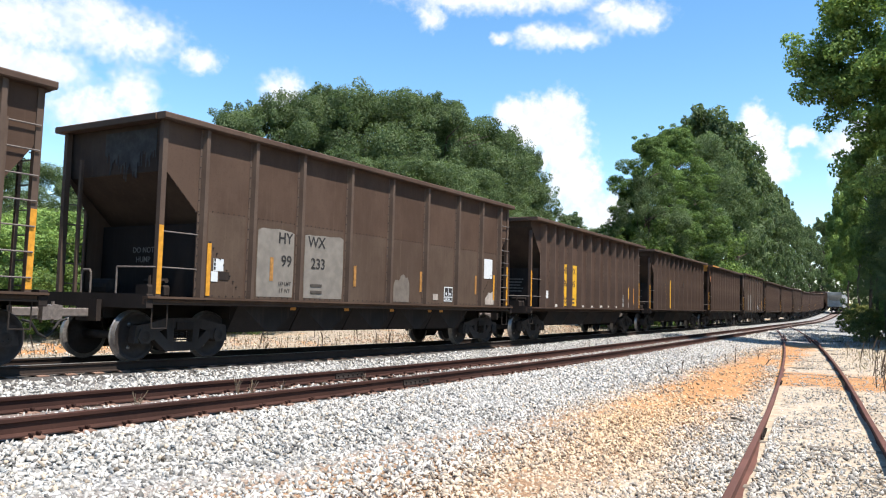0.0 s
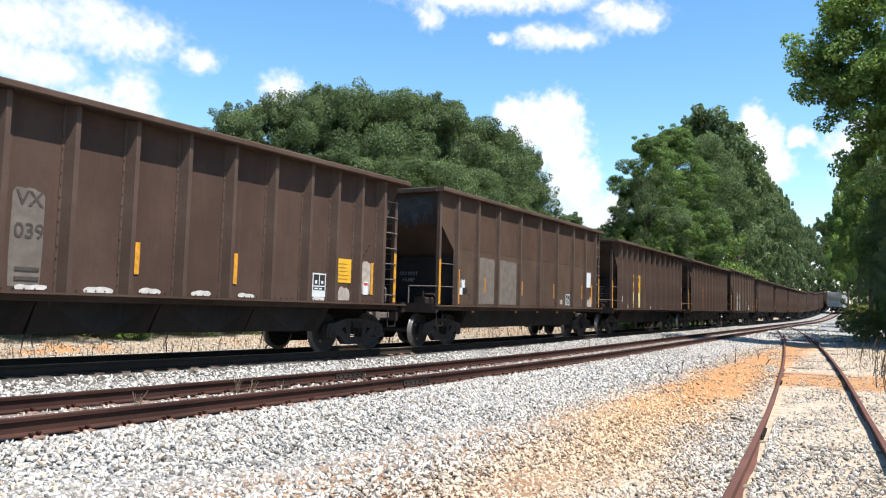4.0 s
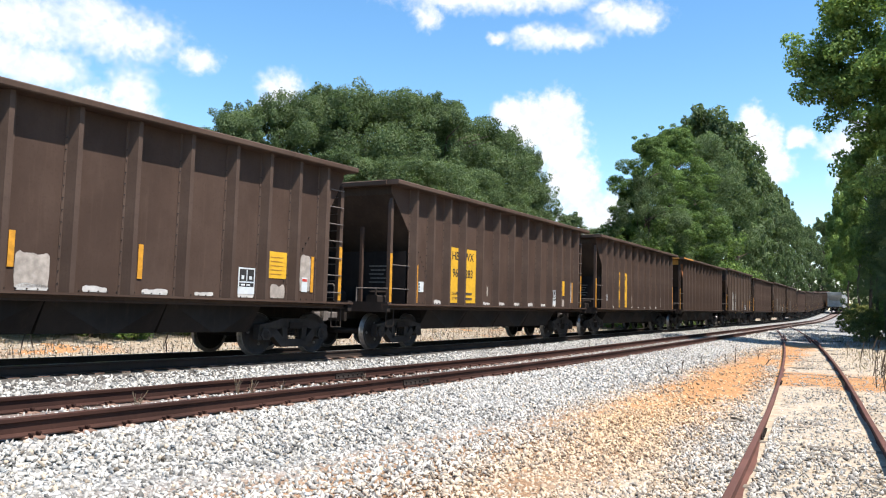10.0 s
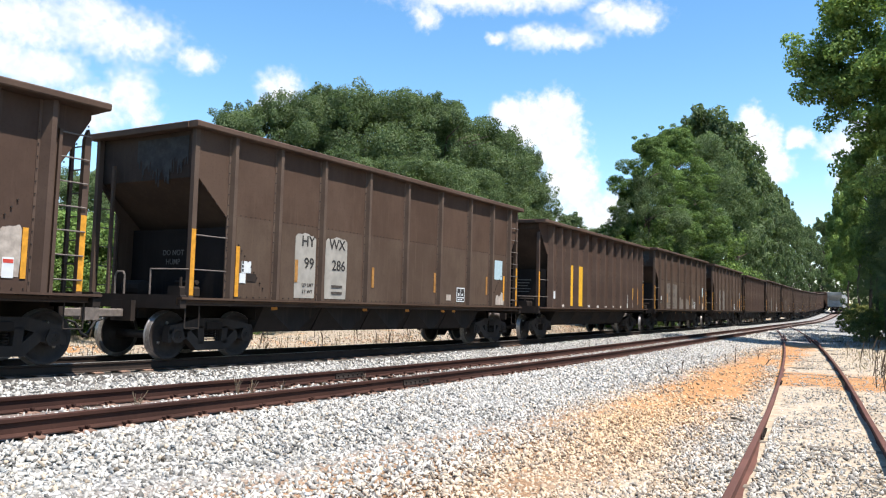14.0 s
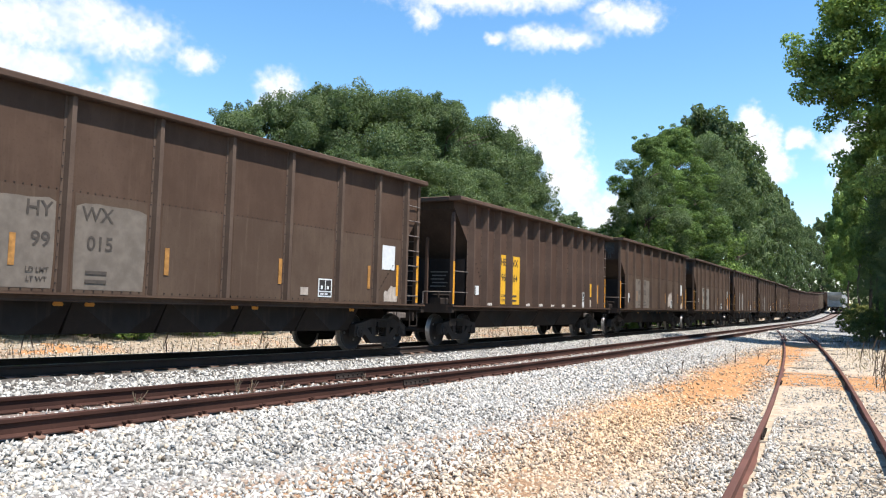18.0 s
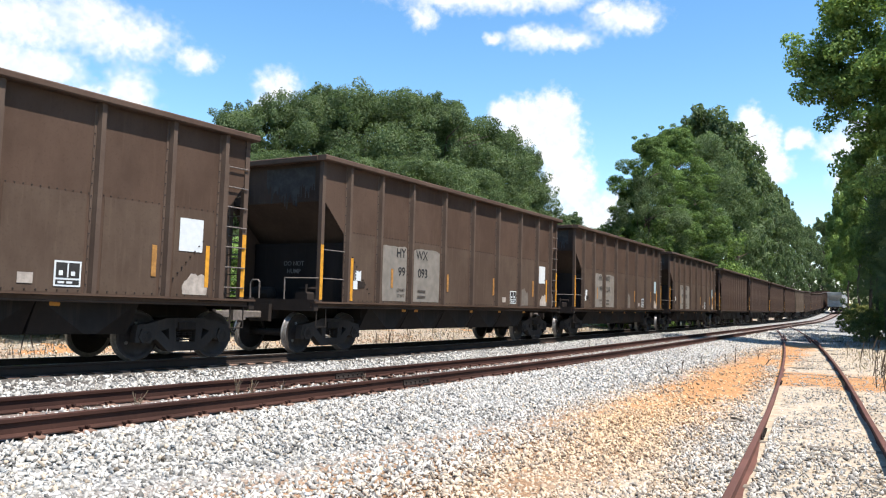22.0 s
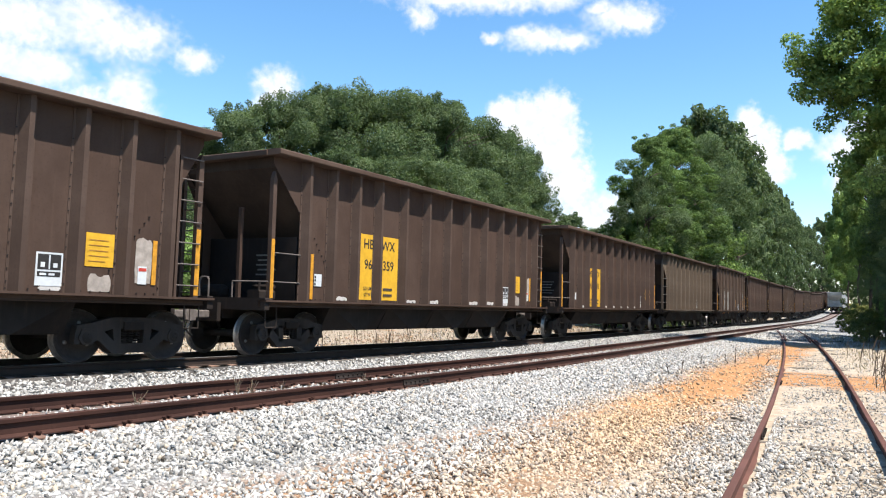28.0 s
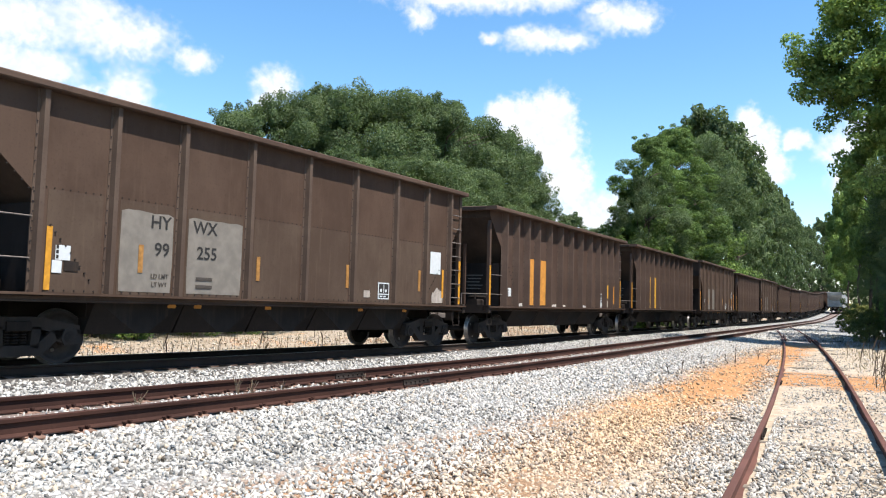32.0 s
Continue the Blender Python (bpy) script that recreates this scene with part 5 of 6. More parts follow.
def woods():
    rng = random.Random(8)
    green = "dense green broadleaf tree at the wood's edge"
    # bearing, elevation of the top, distance, kind
    for az, el, d, k in ((-60, 8.5, 62, "oak1"), (-56, 8.6, 66, "oak3"), (-52, 8.4, 64, "oak2"), (-48.5, 9.6, 66, "oak1"), (-46.0, 11.4, 70, "oak2"), (-43.7, 13.2, 68, "oak2"), (-41.8, 13.7, 70, "oak2"), (-39.4, 14.6, 68, "oak1"), (-37.6, 15.2, 70, "oak2"), (-35.6, 15.0, 68, "oak3"),
                         (-33.9, 14.4, 71, "oak2"), (-32.4, 15.1, 68, "oak1"), (-30.7, 15.0, 70, "oak2"), (-28.6, 14.8, 67, "oak2"), (-27.0, 13.6, 72, "oak1"), (-25.4, 12.5, 76, "oak3"), (-24.2, 12.6, 74, "oak2"), (-22.7, 11.4, 78, "oak2"),
                         (-43, 9.5, 57, "oak3"), (-40, 10.5, 60, "oak1"), (-36, 11, 58, "oak2"), (-33, 10.5, 60, "oak1"), (-30, 10.5, 58, "oak3"), (-27, 10, 62, "oak1"), (-25.4, 9.2, 68, "oak3"), (-23.6, 8.4, 74, "oak1"), (-47, 8.5, 57, "oak1"), (-53, 8, 56, "oak2"), (-58, 8, 58, "oak3")):
        x, y, h = rise(az, el, d)
        plant(k, x, y, h, green, rng.uniform(0, 360), rng.uniform(0.72, 0.92) * (0.8 if az > -25 else 1.0) * 19 / max(h, 15), "wood behind the track")
    for az, el, d in ((-19.5, 6.9, 150), (-17.6, 6.0, 158), (-16.6, 5.8, 150), (-18.6, 5.4, 160)):
        x, y, h = rise(az, el, d)
        plant("oak2", x, y, h, "distant broadleaf tree beyond the clearing", rng.uniform(0, 360), 0.9, "wood behind the track")
    # trees along the far part of the main line
    for az, el, d, k, w in ((-14.2, 12.3, 78, "pine", 0.95), (-12.5, 12.9, 86, "pine", 0.95), (-15.4, 8.6, 78, "pine", 0.65), (-10.0, 14.0, 116, "oak2", 0.75), (-10.9, 12.2, 100, "oak1", 0.75), (-14.0, 9.5, 76, "oak1", 0.65), (-9.2, 12.4, 124, "oak3", 0.6),
                            (-12.2, 9.5, 88, "oak3", 0.65), (-8.2, 11.6, 138, "oak1", 0.55), (-7.4, 10.4, 154, "oak2", 0.6), (-6.7, 9.6, 168, "oak3", 0.5), (-6.0, 8.8, 188, "oak1", 0.45), (-5.4, 8.0, 212, "oak2", 0.5), (-9.9, 8.8, 110, "oak1", 0.5),
                            (-8.6, 8.0, 128, "oak3", 0.45), (-7.3, 7.2, 150, "oak1", 0.42), (-4.9, 7.2, 236, "oak3", 0.45), (-6.3, 6.2, 176, "oak3", 0.38), (-5.4, 5.4, 206, "oak1", 0.36), (-4.4, 6.2, 270, "oak2", 0.5), (-3.8, 6.0, 300, "oak1", 0.5),
                            (-3.0, 6.4, 320, "oak3", 0.6), (-2.2, 6.6, 330, "oak2", 0.6), (-4.7, 4.2, 250, "oak1", 0.45), (-3.0, 4.0, 310, "oak3", 0.7), (-1.8, 4.4, 300, "oak1", 0.7), (-11.4, 6.5, 98, "scrub", 0.9), (-14.6, 6.0, 78, "scrub", 0.9), (-16.4, 5.2, 78, "scrub", 0.9)):
        x, y, h = rise(az, el, d)
        lab = "tall green pine beside the main line" if k == "pine" else "low dense growth beside the main line" if k == "scrub" else "tall green broadleaf tree beside the main line"
        plant(k, x, y, h, lab, rng.uniform(0, 360), w, "trees along the main line")
    # trees and scrub along the spur
    for az, el, d, k, w in ((-1.5, 6.8, 104, "high", 0.55), (-0.9, 8.4, 88, "high", 0.6), (-0.3, 9.9, 70, "high", 0.65), (0.1, 11.3, 58, "high", 0.6), (0.6, 12.0, 52, "high", 0.6), (3.4, 12.0, 50, "oak3", 0.6), (5.8, 12.6, 46, "gum", 0.8), (4.0, 13, 50, "oak1", 0.8), (8, 14, 46, "oak2", 0.9),
                            (12, 15, 44, "oak3", 0.9), (18, 16, 40, "oak1", 0.9), (-0.6, 5.2, 120, "oak3", 0.7), (0.0, 6.5, 110, "oak1", 0.7), (1.2, 7.5, 90, "oak2", 0.9), (26, 17, 38, "gum", 1.0), (0.4, 6.0, 70, "oak1", 0.5), (1.2, 7.0, 58, "oak2", 0.5), (2.0, 7.5, 50, "oak3", 0.6), (2.8, 8, 44, "oak1", 0.7)):
        x, y, h = rise(az, el, d)
        plant(k, x, y, h, "leafy broadleaf tree overhanging the spur track", rng.uniform(0, 360), w, "trees along the spur")
    for az, el, d in ((1.7, 3.6, 58), (1.9, 3.8, 52), (2.5, 4.2, 46), (1.1, 2.6, 70), (3.6, 5.0, 44), (0.5, 2.4, 96), (0.2, 2.4, 125)):
        x, y, h = rise(az, el, d)
        plant("scrub", x, y, h, "dark shaded undergrowth beside the spur", rng.uniform(0, 360), 0.5, "undergrowth")
    for x, y, h in ((-0.3, 50, 1.5), (-0.9, 60, 1.7), (-1.6, 70, 1.8), (-0.1, 55, 1.9), (-1.9, 84, 1.9), (-0.7, 74, 2.2)):
        plant("yellow", x, y, h, "yellowing weeds at the edge of the spur", rng.uniform(0, 360), 1.0, "undergrowth")
    # tall trees outside the view, added only to cast shade on the undergrowth
    for x, y, h in ((7.0, 55, 15), (9.5, 46, 18)):
        plant("high", x, y, h, "unseen tall tree added to shade the undergrowth", rng.uniform(0, 360), 0.95, "trees along the spur")
    for az, d, h in ((-58, 34, 4.5), (-55, 36, 5), (-52, 35, 4.2), (-49, 38, 4.6), (-46, 40, 4.6), (-43, 42, 4.4)):
        x, y = at_bearing(az, d)
        plant("scrub", x, y, h, "light green bush beyond the track", rng.uniform(0, 360), 1.2, "bushes beyond the track")


woods()


def overhanging_tree():
    """The near tree whose boughs hang over the spur from beyond the picture's edge."""
    rng = np.random.default_rng(33)
    t = new("overhanging_tree")
    x0, y0 = 7.9, 43.0
    z0 = ground_z(x0, y0) - 1.0
    t.matrix_basis = pose(x0, y0, z0) @ Matrix.Diagonal((1.67, 1.67, 1.67, 1))
    sh = trunk_shape(rng, 14, 0.26, 10, 4.5, 0.45)
    boughs = [((0, 0, 6.0), (-3.4, 0.2, 8.2), (-6.9, 0.4, 8.5)), ((0, 0, 7.0), (-3.6, 0.3, 9.0), (-6.9, 0.6, 9.4)), ((0, 0, 8.0), (-3.0, 0.6, 10.0), (-5.4, 0.8, 11.3)), ((0, 0, 8.4), (-2.6, 0.2, 10.6), (-4.6, 0.4, 12.2)), ((0, 0, 5.4), (-3.0, 0.4, 7.2), (-5.9, 0.6, 8.0)), ((0, 0, 5.0), (-2.6, 0.4, 6.6), (-5.2, 0.6, 7.2))]
    for b in boughs:
        for a, c, r in zip(b, b[1:], (0.05, 0.03)):
            sh.rod(a, c, r, 6, r * 0.5)
    part("trunk", sh, BARK, t)
    c, r = [], []
    for b in boughs:
        for k in range(19):
            u = (k + 0.5) / 19
            p = Vector(b[0]).lerp(Vector(b[1]), u * 2) if u < 0.5 else Vector(b[1]).lerp(Vector(b[2]), u * 2 - 1)
            if u < 0.22:
                continue
            c.append((p.x + rng.normal(0, 0.45), p.y + rng.normal(0, 0.6), p.z + rng.normal(0, 0.40)))
            r.append(rng.uniform(0.28, 0.62))
    while len(c) < 160:
        d = Vector(rng.uniform(-1, 1, 3))
        if d.length < 1:
            c.append((-5.0 + 1.6 * d.x, 0.5 + 1.8 * d.y, 9.4 + 1.9 * d.z))
            r.append(rng.uniform(0.3, 0.55))
    for k in range(18):
        c.append((rng.uniform(-4.6, -3.0), rng.uniform(-1, 2), rng.uniform(6.2, 8.2)))
        r.append(rng.uniform(0.2, 0.4))
    for k in range(34):
        c.append((rng.uniform(-5.7, -4.0), rng.uniform(-1, 1.5), rng.uniform(5.2, 8.0)))
        r.append(rng.uniform(0.22, 0.42))
    for k in range(30):
        c.append((rng.uniform(-0.5, 2.5), rng.uniform(-1, 3), rng.uniform(7.0, 12)))
        r.append(rng.uniform(0.5, 0.9))
    v, f = leaf_cloud(rng, np.array(c), np.array(r), 78000, 0.056, 0.25, 0.75)
    part("crown", quick_mesh("crown", v, f, LEAF_N), None, t)
    tagged(t, "green leafy tree with boughs hanging over the spur", "tree", "trees along the spur")


overhanging_tree()


def blades(name, label, rng, x, y, h, w, mat, category="grass", lean=0.35):
    """Grass blades, each a narrow bent leaf standing on the ground."""
    n = len(x)
    z = np.array([ground_z(a, b) for a, b in zip(x, y)])
    a = rng.random(n) * 2 * math.pi
    d = np.stack([np.cos(a), np.sin(a), np.zeros(n)], 1)
    s = np.stack([-np.sin(a), np.cos(a), np.zeros(n)], 1) * (w / 2)[:, None]
    p = np.stack([x, y, z - 0.02], 1)
    up = np.array([0, 0, 1.0])
    ln = (rng.normal(0, lean, n) * h)[:, None]
    m = p + up * (h * 0.6)[:, None] + d * ln * 0.35
    e = p + up * h[:, None] + d * ln
    v = np.stack([p - s, p + s, m + s * 0.7, e, m - s * 0.7], 1).reshape(-1, 3)
    f = np.arange(n * 5).reshape(-1, 5)
    return tagged(new(name, quick_mesh(name, v, f, mat)), label, category, kind="stuff")


def grasses():
    rng = np.random.default_rng(17)
    n = 14000
    y = rng.uniform(6, 70, n)
    x = main_x(y) - 3.4 - 16 * rng.random(n) ** 1.3
    blades("dry_grass", "pale dry grass on the bank beyond the main track", rng, x, y, rng.uniform(0.06, 0.24, n), rng.uniform(0.012, 0.03, n), STRAW)
    n = 200
    y = rng.uniform(8, 60, n)
    x = main_x(y) - 4.2 - 7 * rng.random(n)
    blades("dead_weeds", "dark dead weed stalks beyond the main track", rng, x, y, rng.uniform(0.4, 1.1, n), rng.uniform(0.012, 0.03, n), DEAD, "weeds", 0.15)
    n = 5000
    y = rng.uniform(11, 60, n)
    x = spur_x(y) + 1.25 + 4.5 * rng.random(n) ** 0.8
    blades("dry_grass", "pale dry grass and litter beside the spur", rng, x, y, rng.uniform(0.04, 0.2, n), rng.uniform(0.01, 0.024, n), STRAW)
    n = 90
    y = rng.uniform(14, 40, n)
    x = spur_x(y) + 1.4 + 3.5 * rng.random(n)
    blades("dead_weeds", "brown dead weed stalks beside the spur", rng, x, y, rng.uniform(0.3, 0.95, n), rng.uniform(0.012, 0.03, n), DEAD, "weeds", 0.2)


grasses()


def stalk(x, y, h, lean):
    sh = Shape()
    sh.rod((0, 0, -0.05), (lean * 0.5, 0, h * 0.6), 0.014, 5, 0.010)
    sh.rod((lean * 0.5, 0, h * 0.6), (lean, 0.02, h), 0.010, 5, 0.005)
    rng = random.Random(int(x * 100 + y * 10))
    for k in range(5):
        z = h * rng.uniform(0.4, 0.95)
        a = rng.random() * 6.28
        sh.rod((lean * 0.5, 0, z), (lean * 0.5 + 0.12 * math.cos(a), 0.12 * math.sin(a), z + 0.10), 0.007, 4, 0.003)
    ob = new("dead_weed", mesh_of("dead_weed", sh, DEAD))
    ob.matrix_basis = pose(x, y, ground_z(x, y))
    tagged(ob, "dry brown dead weed standing in the stones", "weed", "dead weeds by the spur")


for x, y, h, lean in ((-4.4, 21.1, 0.38, 0.05), (-4.6, 20.7, 0.24, -0.1), (-4.05, 27.7, 0.55, 0.02), (-4.2, 27.3, 0.26, -0.2), (-4.67, 25.1, 0.32, 0.06), (-3.7, 30.4, 0.32, 0.1), (-3.2, 28.0, 0.24, 0.25)):
    stalk(x, y, h, lean)


rng_w = random.Random(61)
for k in range(26):
    y = rng_w.uniform(14.5, 27)
    stalk(float(spur_x(y)) + rng_w.uniform(1.35, 3.0), y, rng_w.uniform(0.35, 0.95), rng_w.uniform(-0.18, 0.18))


def tuft(x, y, h, n, seed, mat):
    rng = random.Random(seed)
    sh = Shape()
    for _ in range(n):
        a, l = rng.random() * 6.28, h * rng.uniform(0.5, 1.0)
        s = rng.uniform(0.05, 0.45) * l
        sh.rod((0.02 * math.cos(a), 0.02 * math.sin(a), -0.03), (s * 0.4 * math.cos(a), s * 0.4 * math.sin(a), l * 0.65), 0.005, 4, 0.004)
        sh.rod((s * 0.4 * math.cos(a), s * 0.4 * math.sin(a), l * 0.65), (s * math.cos(a), s * math.sin(a), l), 0.004, 4, 0.002)
    ob = new("dry_weed", mesh_of("dry_weed", sh, mat))
    ob.matrix_basis = pose(x, y, ground_z(x, y))
    tagged(ob, "small dry weed tuft growing between the rails", "weed", "dry weeds on the passing track")


for k, (y, off, h) in enumerate(((5.6, 0.45, 0.22), (6.3, 0.35, 0.30), (8.4, 0.2, 0.30), (8.9, -0.5, 0.28), (9.2, 0.1, 0.26), (9.9, 0.3, 0.2), (11.2, 0.25, 0.26), (7.0, -1.2, 0.25), (12.6, -1.1, 0.3), (14.5, 0.5, 0.2))):
    tuft(float(pass_x(y)) + off, y, h, 16, k, STRAW)


def clod(x, y, sx, sy, sz, mat, label):
    rng = np.random.default_rng(int(abs(x * 77 + y * 13)))
    shapes, faces = stone_shapes(rng, 1)
    v = shapes[0] * np.array([sx, sy, sz]) * 1.5
    ob = new("rock", quick_mesh("rock", v, faces, mat))
    ob.matrix_basis = pose(x, y, ground_z(x, y) + sz * 0.25, 0, 0, 25)
    tagged(ob, label, "rock", "rocks on the clay")


clod(-4.4, 24.0, 0.28, 0.20, 0.12, GRIME, "dark clod lying on the orange clay")
clod(-2.15, 13.6, 0.40, 0.22, 0.12, TIE, "grey flat rock half sunk in clay")
clod(-1.95, 13.9, 0.22, 0.22, 0.14, TIE, "grey flat rock half sunk in clay")

# ---- clouds, drifting slowly ----


def cloud_material(name, blobs, sharp):
    m = bpy.data.materials.new(name)
    m.use_nodes = True
    nt = m.node_tree
    nt.nodes.clear()
    out = nt.nodes.new("ShaderNodeOutputMaterial")
    v = coords(nt)
    wob = nt.nodes.new("ShaderNodeTexNoise")
    wob.inputs["Scale"].default_value, wob.inputs["Detail"].default_value, wob.inputs["Roughness"].default_value = 0.75, 7, 0.62
    nt.links.new(v, wob.inputs["Vector"])
    mv = nt.nodes.new("ShaderNodeMapping")
    mv.inputs["Location"].default_value = (-0.5, -0.5, -0.5)
    nt.links.new(wob.outputs["Color"], mv.inputs["Vector"])
    sc = nt.nodes.new("ShaderNodeVectorMath")
    sc.operation = 'MULTIPLY_ADD'
    sc.inputs[1].default_value = (1.25, 1.0, 0.0)
    nt.links.new(mv.outputs[0], sc.inputs[0])
    nt.links.new(v, sc.inputs[2])
    total = None
    for bx, by, rx, ry in blobs:
        mp = nt.nodes.new("ShaderNodeMapping")
        mp.vector_type = 'POINT'
        mp.inputs["Location"].default_value = (-bx / rx, -by / ry, 0)
        mp.inputs["Scale"].default_value = (1 / rx, 1 / ry, 0)
        nt.links.new(sc.outputs[0], mp.inputs["Vector"])
        ln = nt.nodes.new("ShaderNodeVectorMath")
        ln.operation = 'LENGTH'
        nt.links.new(mp.outputs[0], ln.inputs[0])
        h = calc(nt, 'MAXIMUM', calc(nt, 'SUBTRACT', 1.0, ln.outputs["Value"]), -1.0)
        total = h if total is None else calc(nt, 'MAXIMUM', total, h)
    fine = grain(nt, v, 1.7, 6, 0.55)
    dens = calc(nt, 'ADD', total, calc(nt, 'MULTIPLY', calc(nt, 'SUBTRACT', fine, 0.5), 0.9))
    alpha = step(nt, dens, -0.18, sharp)
    em = nt.nodes.new("ShaderNodeEmission")
    soft = grain(nt, v, 0.9, 4)
    nt.links.new(mix(nt, step(nt, soft, 0.35, 0.65), (0.80, 0.87, 0.96), (1.0, 1.0, 1.0)), em.inputs[0])
    em.inputs[1].default_value = 0.58
    tp = nt.nodes.new("ShaderNodeBsdfTransparent")
    ms = nt.nodes.new("ShaderNodeMixShader")
    nt.links.new(alpha, ms.inputs[0])
    nt.links.new(tp.outputs[0], ms.inputs[1])
    nt.links.new(em.outputs[0], ms.inputs[2])
    nt.links.new(ms.outputs[0], out.inputs[0])
    return m


FAR = 2600.0
CLOUDS = []


def cloud(az, el, blobs, drift, sharp=0.85):
    """A cloud in the far sky; its blobs are (right, up, half width, half height) in degrees, its drift in degrees of bearing and height."""
    k = FAR * math.tan(radians(1.0))
    blobs = [(a, b, c * 1.3, d * 1.3) for a, b, c, d in blobs]
    w = max(abs(b[0]) + b[2] for b in blobs) + 1.6
    h = max(abs(b[1]) + b[3] for b in blobs) + 1.6
    n = 10
    v = np.array([(w * (2 * i / n - 1), h * (2 * j / n - 1), 0.02 * ((2 * i / n - 1) ** 2 + (2 * j / n - 1) ** 2)) for j in range(n + 1) for i in range(n + 1)])
    q = np.array([(j * (n + 1) + i, j * (n + 1) + i + 1, (j + 1) * (n + 1) + i + 1, (j + 1) * (n + 1) + i) for j in range(n) for i in range(n)])
    ob = new("cloud", quick_mesh("cloud", v, q, cloud_material("cloud_white", blobs, sharp)))
    ob.scale = (k, k, k)
    CLOUDS.append((ob, az, el, drift))
    return tagged(ob, "white fair-weather cloud drifting in a blue sky", "cloud", "clouds")


cloud(-56.5, 16.5, [(-0.6, 0.7, 3.0, 2.0), (-2.2, -1.3, 2.6, 1.5), (0.6, -1.8, 2.4, 1.1), (-3.5, 1.5, 2.5, 2)], (-0.35, 0.0))
cloud(-50.7, 17.4, [(-0.6, -0.1, 3.4, 1.5), (-2.0, 1.1, 2.2, 0.9), (4.4, -1.0, 1.2, 0.75), (1.4, 0.2, 1.4, 0.8)], (-0.35, 0.0))
cloud(-53.0, 13.9, [(2.6, -0.2, 1.5, 1.5), (0.0, -1.6, 2.4, 1.6), (3.2, -1.2, 1.2, 1.1), (-3, 0.5, 2.2, 1.0)], (-0.35, 0.0))
cloud(-40.35, 14.7, [(0.1, 0.1, 1.4, 1.2), (-0.5, -1.0, 1.0, 0.9), (0.5, 0.7, 0.7, 0.5)], (-0.62, 0.35))
cloud(-24.2, 21.35, [(-0.5, 0.5, 6.0, 0.95), (-3.4, 0.3, 2.4, 0.55), (3.5, 0.6, 2.5, 0.9)], (-0.8, 0.05))
cloud(-15.3, 20.4, [(-0.2, 0.0, 2.2, 0.95), (0.9, -0.3, 1.3, 0.75), (-1.6, 0.6, 0.9, 0.5)], (-0.55, -0.05))
cloud(-20.45, 19.2, [(-0.6, 0.0, 2.3, 0.75), (1.5, -0.2, 1.4, 0.55), (-1.8, 0.4, 1.0, 0.5)], (-0.75, -0.12))
cloud(-20.7, 11.7, [(-1.5, 1.6, 2.0, 1.6), (0.3, 2.2, 1.5, 1.5), (0.6, 0.0, 1.7, 2.2), (-3.0, 2.4, 1.1, 0.9), (1.4, -2.4, 1.7, 1.7)], (-0.62, 0.05), 0.5)
cloud(-17.4, 6.7, [(0.0, 0.0, 2.2, 1.6), (1.2, 0.9, 1.2, 0.9), (-2.0, -0.8, 1.6, 1.2)], (-0.6, 0.05))
cloud(-6.6, 11.7, [(-0.6, 1.3, 0.85, 1.1), (0.3, 0.0, 1.0, 1.3), (0.6, -1.6, 1.2, 1.1), (2.3, 0.2, 0.75, 0.6)], (-0.32, -0.2), 0.5)
cloud(-1.9, 10.4, [(0.3, 0.7, 1.3, 1.1), (0.3, -1.4, 0.8, 0.8), (1.8, 1.6, 1.6, 1.3)], (-0.3, -0.15))
cloud(-29.8, 20.4, [(0.0, 0.0, 0.9, 0.8)], (-0.8, 0.0), 0.9)
cloud(-24.75, 19.1, [(0.0, 0.0, 0.6, 0.4)], (-0.75, 0.0), 0.8)


def cloud_pose(az, el):
    a, e = radians(az), radians(el)
    p = Vector((math.sin(a) * math.cos(e), math.cos(a) * math.cos(e), math.sin(e))) * FAR
    return Matrix.Translation(p) @ (-p).to_track_quat('Z', 'Y').to_matrix().to_4x4()


# ---- motion ----

TRACK_Y = np.arange(-520.0, 760.0, 0.25)
TRACK_X = main_x(TRACK_Y)
TRACK_S = np.concatenate([[0], np.cumsum(np.hypot(np.diff(TRACK_Y), np.diff(TRACK_X)))])
TRACK_S -= np.interp(0.0, TRACK_Y, TRACK_S)
FIRST_CAR = 17.395     # along the line at 0 s: the middle of the first lettered car


def on_track(s):
    y = float(np.interp(s, TRACK_S, TRACK_Y))
    return Vector((float(main_x(y)), y, float(main_z(y))))


def car_pose(s):
    a, b = on_track(s - HALF_BASE), on_track(s + HALF_BASE)
    d = (b - a).normalized()
    side = d.cross(Vector((0, 0, 1))).normalized()
    up = side.cross(d)
    c = (a + b) / 2
    return Matrix(((side.x, d.x, up.x, c.x), (side.y, d.y, up.y, c.y), (side.z, d.z, up.z, c.z), (0, 0, 0, 1)))


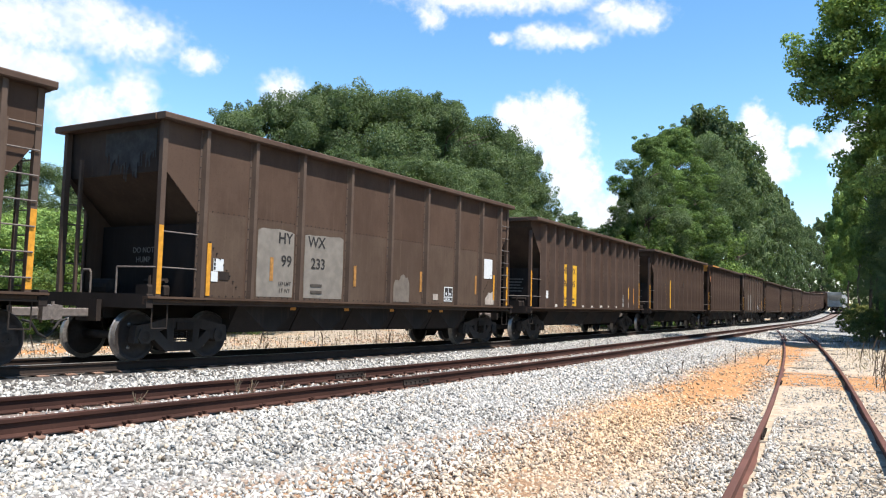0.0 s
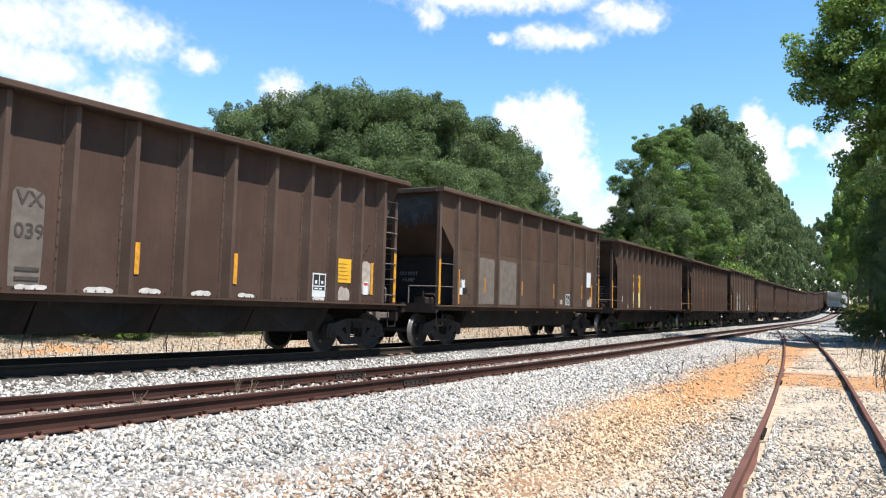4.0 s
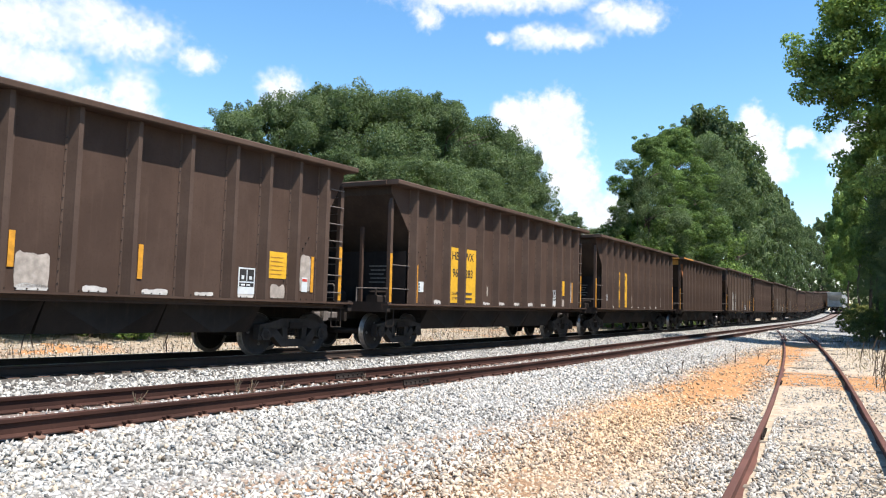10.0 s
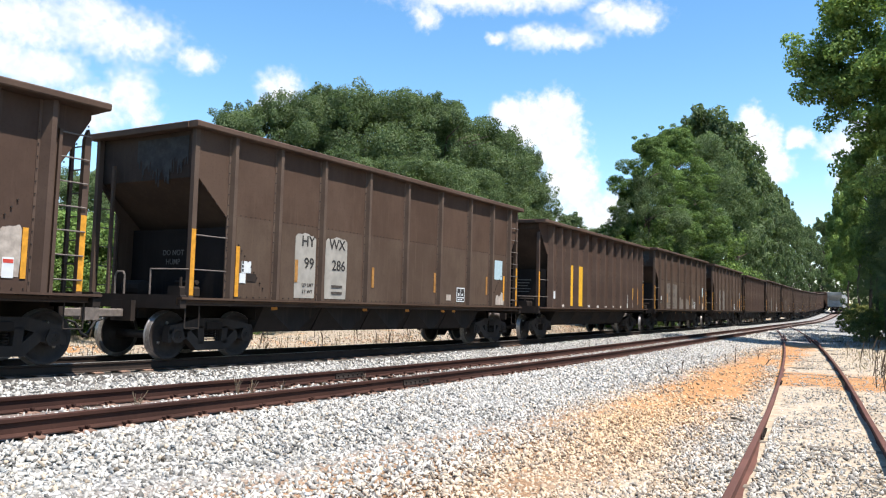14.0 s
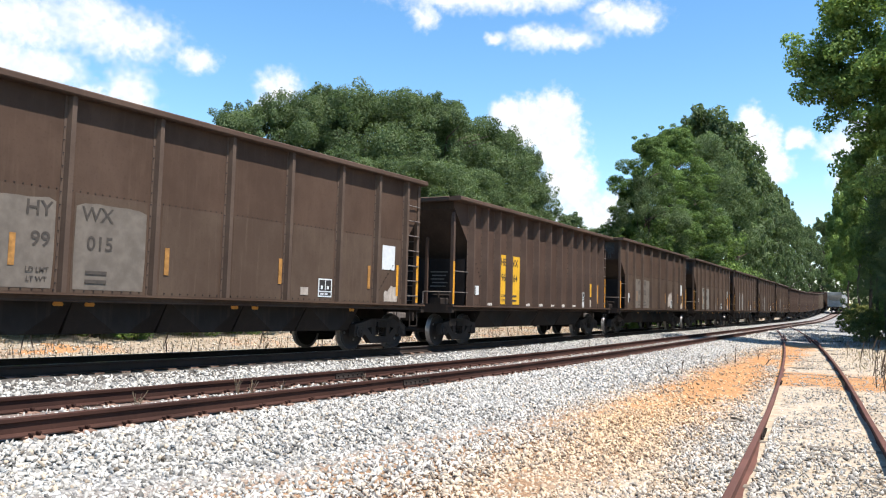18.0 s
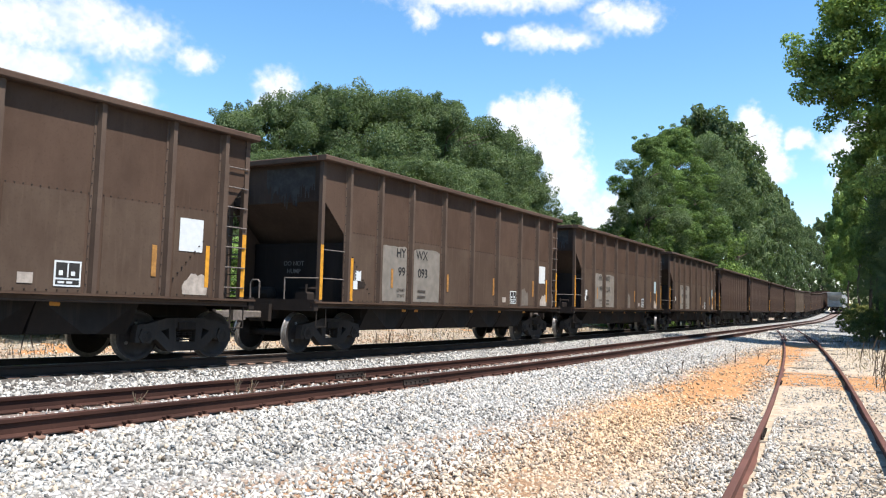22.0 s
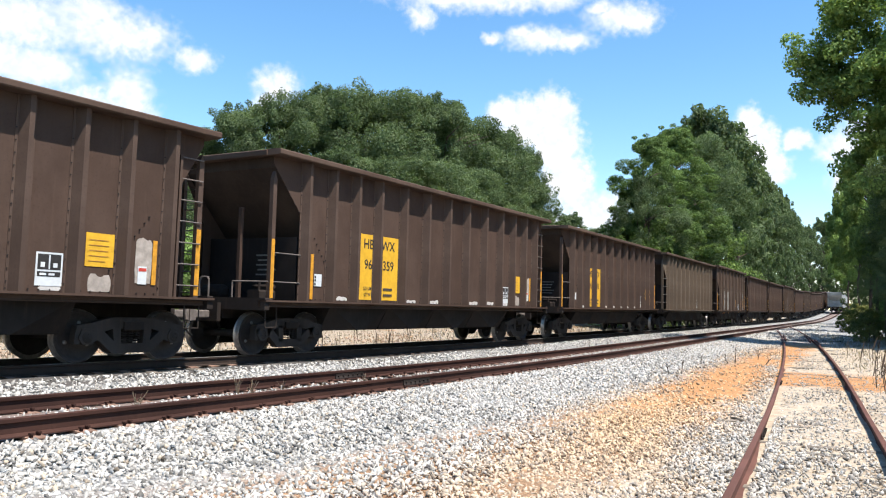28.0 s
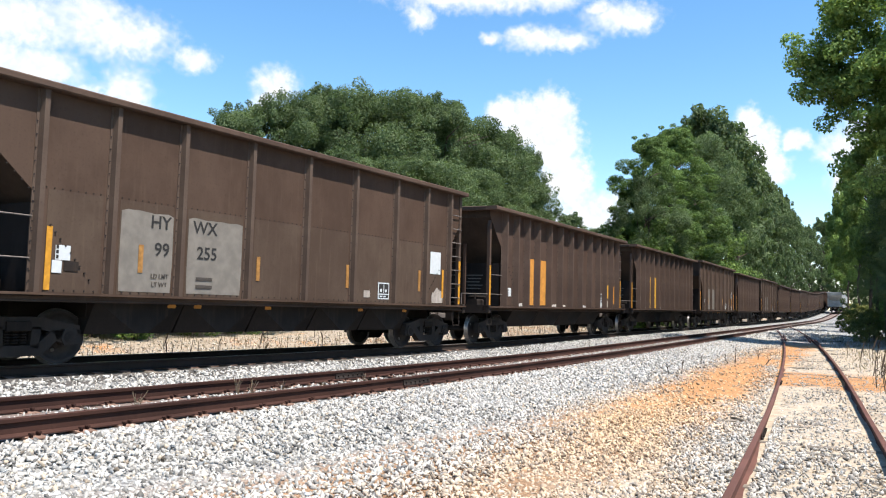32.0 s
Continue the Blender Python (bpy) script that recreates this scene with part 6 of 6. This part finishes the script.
# the train surges a very little as the slack runs in and out: (seconds, metres behind)
SURGE = [(0, -0.03), (1, 0.12), (2, 0.11), (3, 0.10), (3.5, 0.20), (6, 0.19), (7, 0.17), (8, 0.10), (9, -0.03), (10, -0.07), (11, -0.045), (12, 0.02), (13, 0.09), (14, 0.06), (16.5, 0.12), (17, 0.076), (18, 0.05), (18.5, 0.2), (19, 0.28), (20, 0.275), (21, 0.085), (22, 0.0), (23, -0.1), (24, -0.08), (25, 0.06), (28, 0.16), (29, 0.02), (30, -0.2), (31, -0.09), (32, 0.15)]
COUPLING_SLACK = {3: 0.127, 4: 0.058, 6: 0.044, 7: 0.071, 15: 0.05, 16: 0.136, 18: 0.064, 19: 0.149, 20: 0.165, 22: -0.199, 23: -0.05, 25: -0.08, 26: 0.102, 28: 0.083}


def run(t):
    """How far the train has gone; it slows a very little."""
    return SPEED * t - 0.0023 * t * t - float(np.interp(t, *zip(*SURGE)))


def middles():
    out, s = [], 0.0
    for i, (key, car) in enumerate(TRAIN):
        half = (PITCH_A if key[0] == "A" else PITCH_CAR) / 2
        s += half if i else 0.0
        out.append(s)
        s += half
    return [m - out[1] + FIRST_CAR + COUPLING_SLACK.get(i, 0.0) for i, m in enumerate(out)]


def motions():
    for (key, car), s0 in zip(TRAIN, middles()):
        walk(car, [(t, car_pose(s0 - run(t))) for t in np.arange(0, 32.01, 0.5)])
        if not key[1]:
            continue
        t0, t1 = max(0.0, (s0 - 50) / SPEED), min(32.0, (s0 + 12) / SPEED)
        if t1 <= t0 + 0.1:
            continue
        steps = sorted({round(t * FPS) for t in np.arange(t0, t1, 1 / FPS)} | {0, 32 * FPS})
        for k, o in enumerate(c for c in car.children if c.name.split(".")[0] == "wheelset"):
            at, rows, turn = o.matrix_basis.copy(), [], 0.0
            for a, b in zip([steps[0]] + steps, steps):
                if b - a == 1:
                    turn += SPEED / FPS / WHEEL_R
                rows.append((b / FPS, at @ Matrix.Rotation(turn, 4, 'X')))
            walk(o, rows)
    for ob, az, el, (da, de) in CLOUDS:
        walk(ob, [(0.0, cloud_pose(az, el)), (32.0, cloud_pose(az + da, el + de))])


motions()
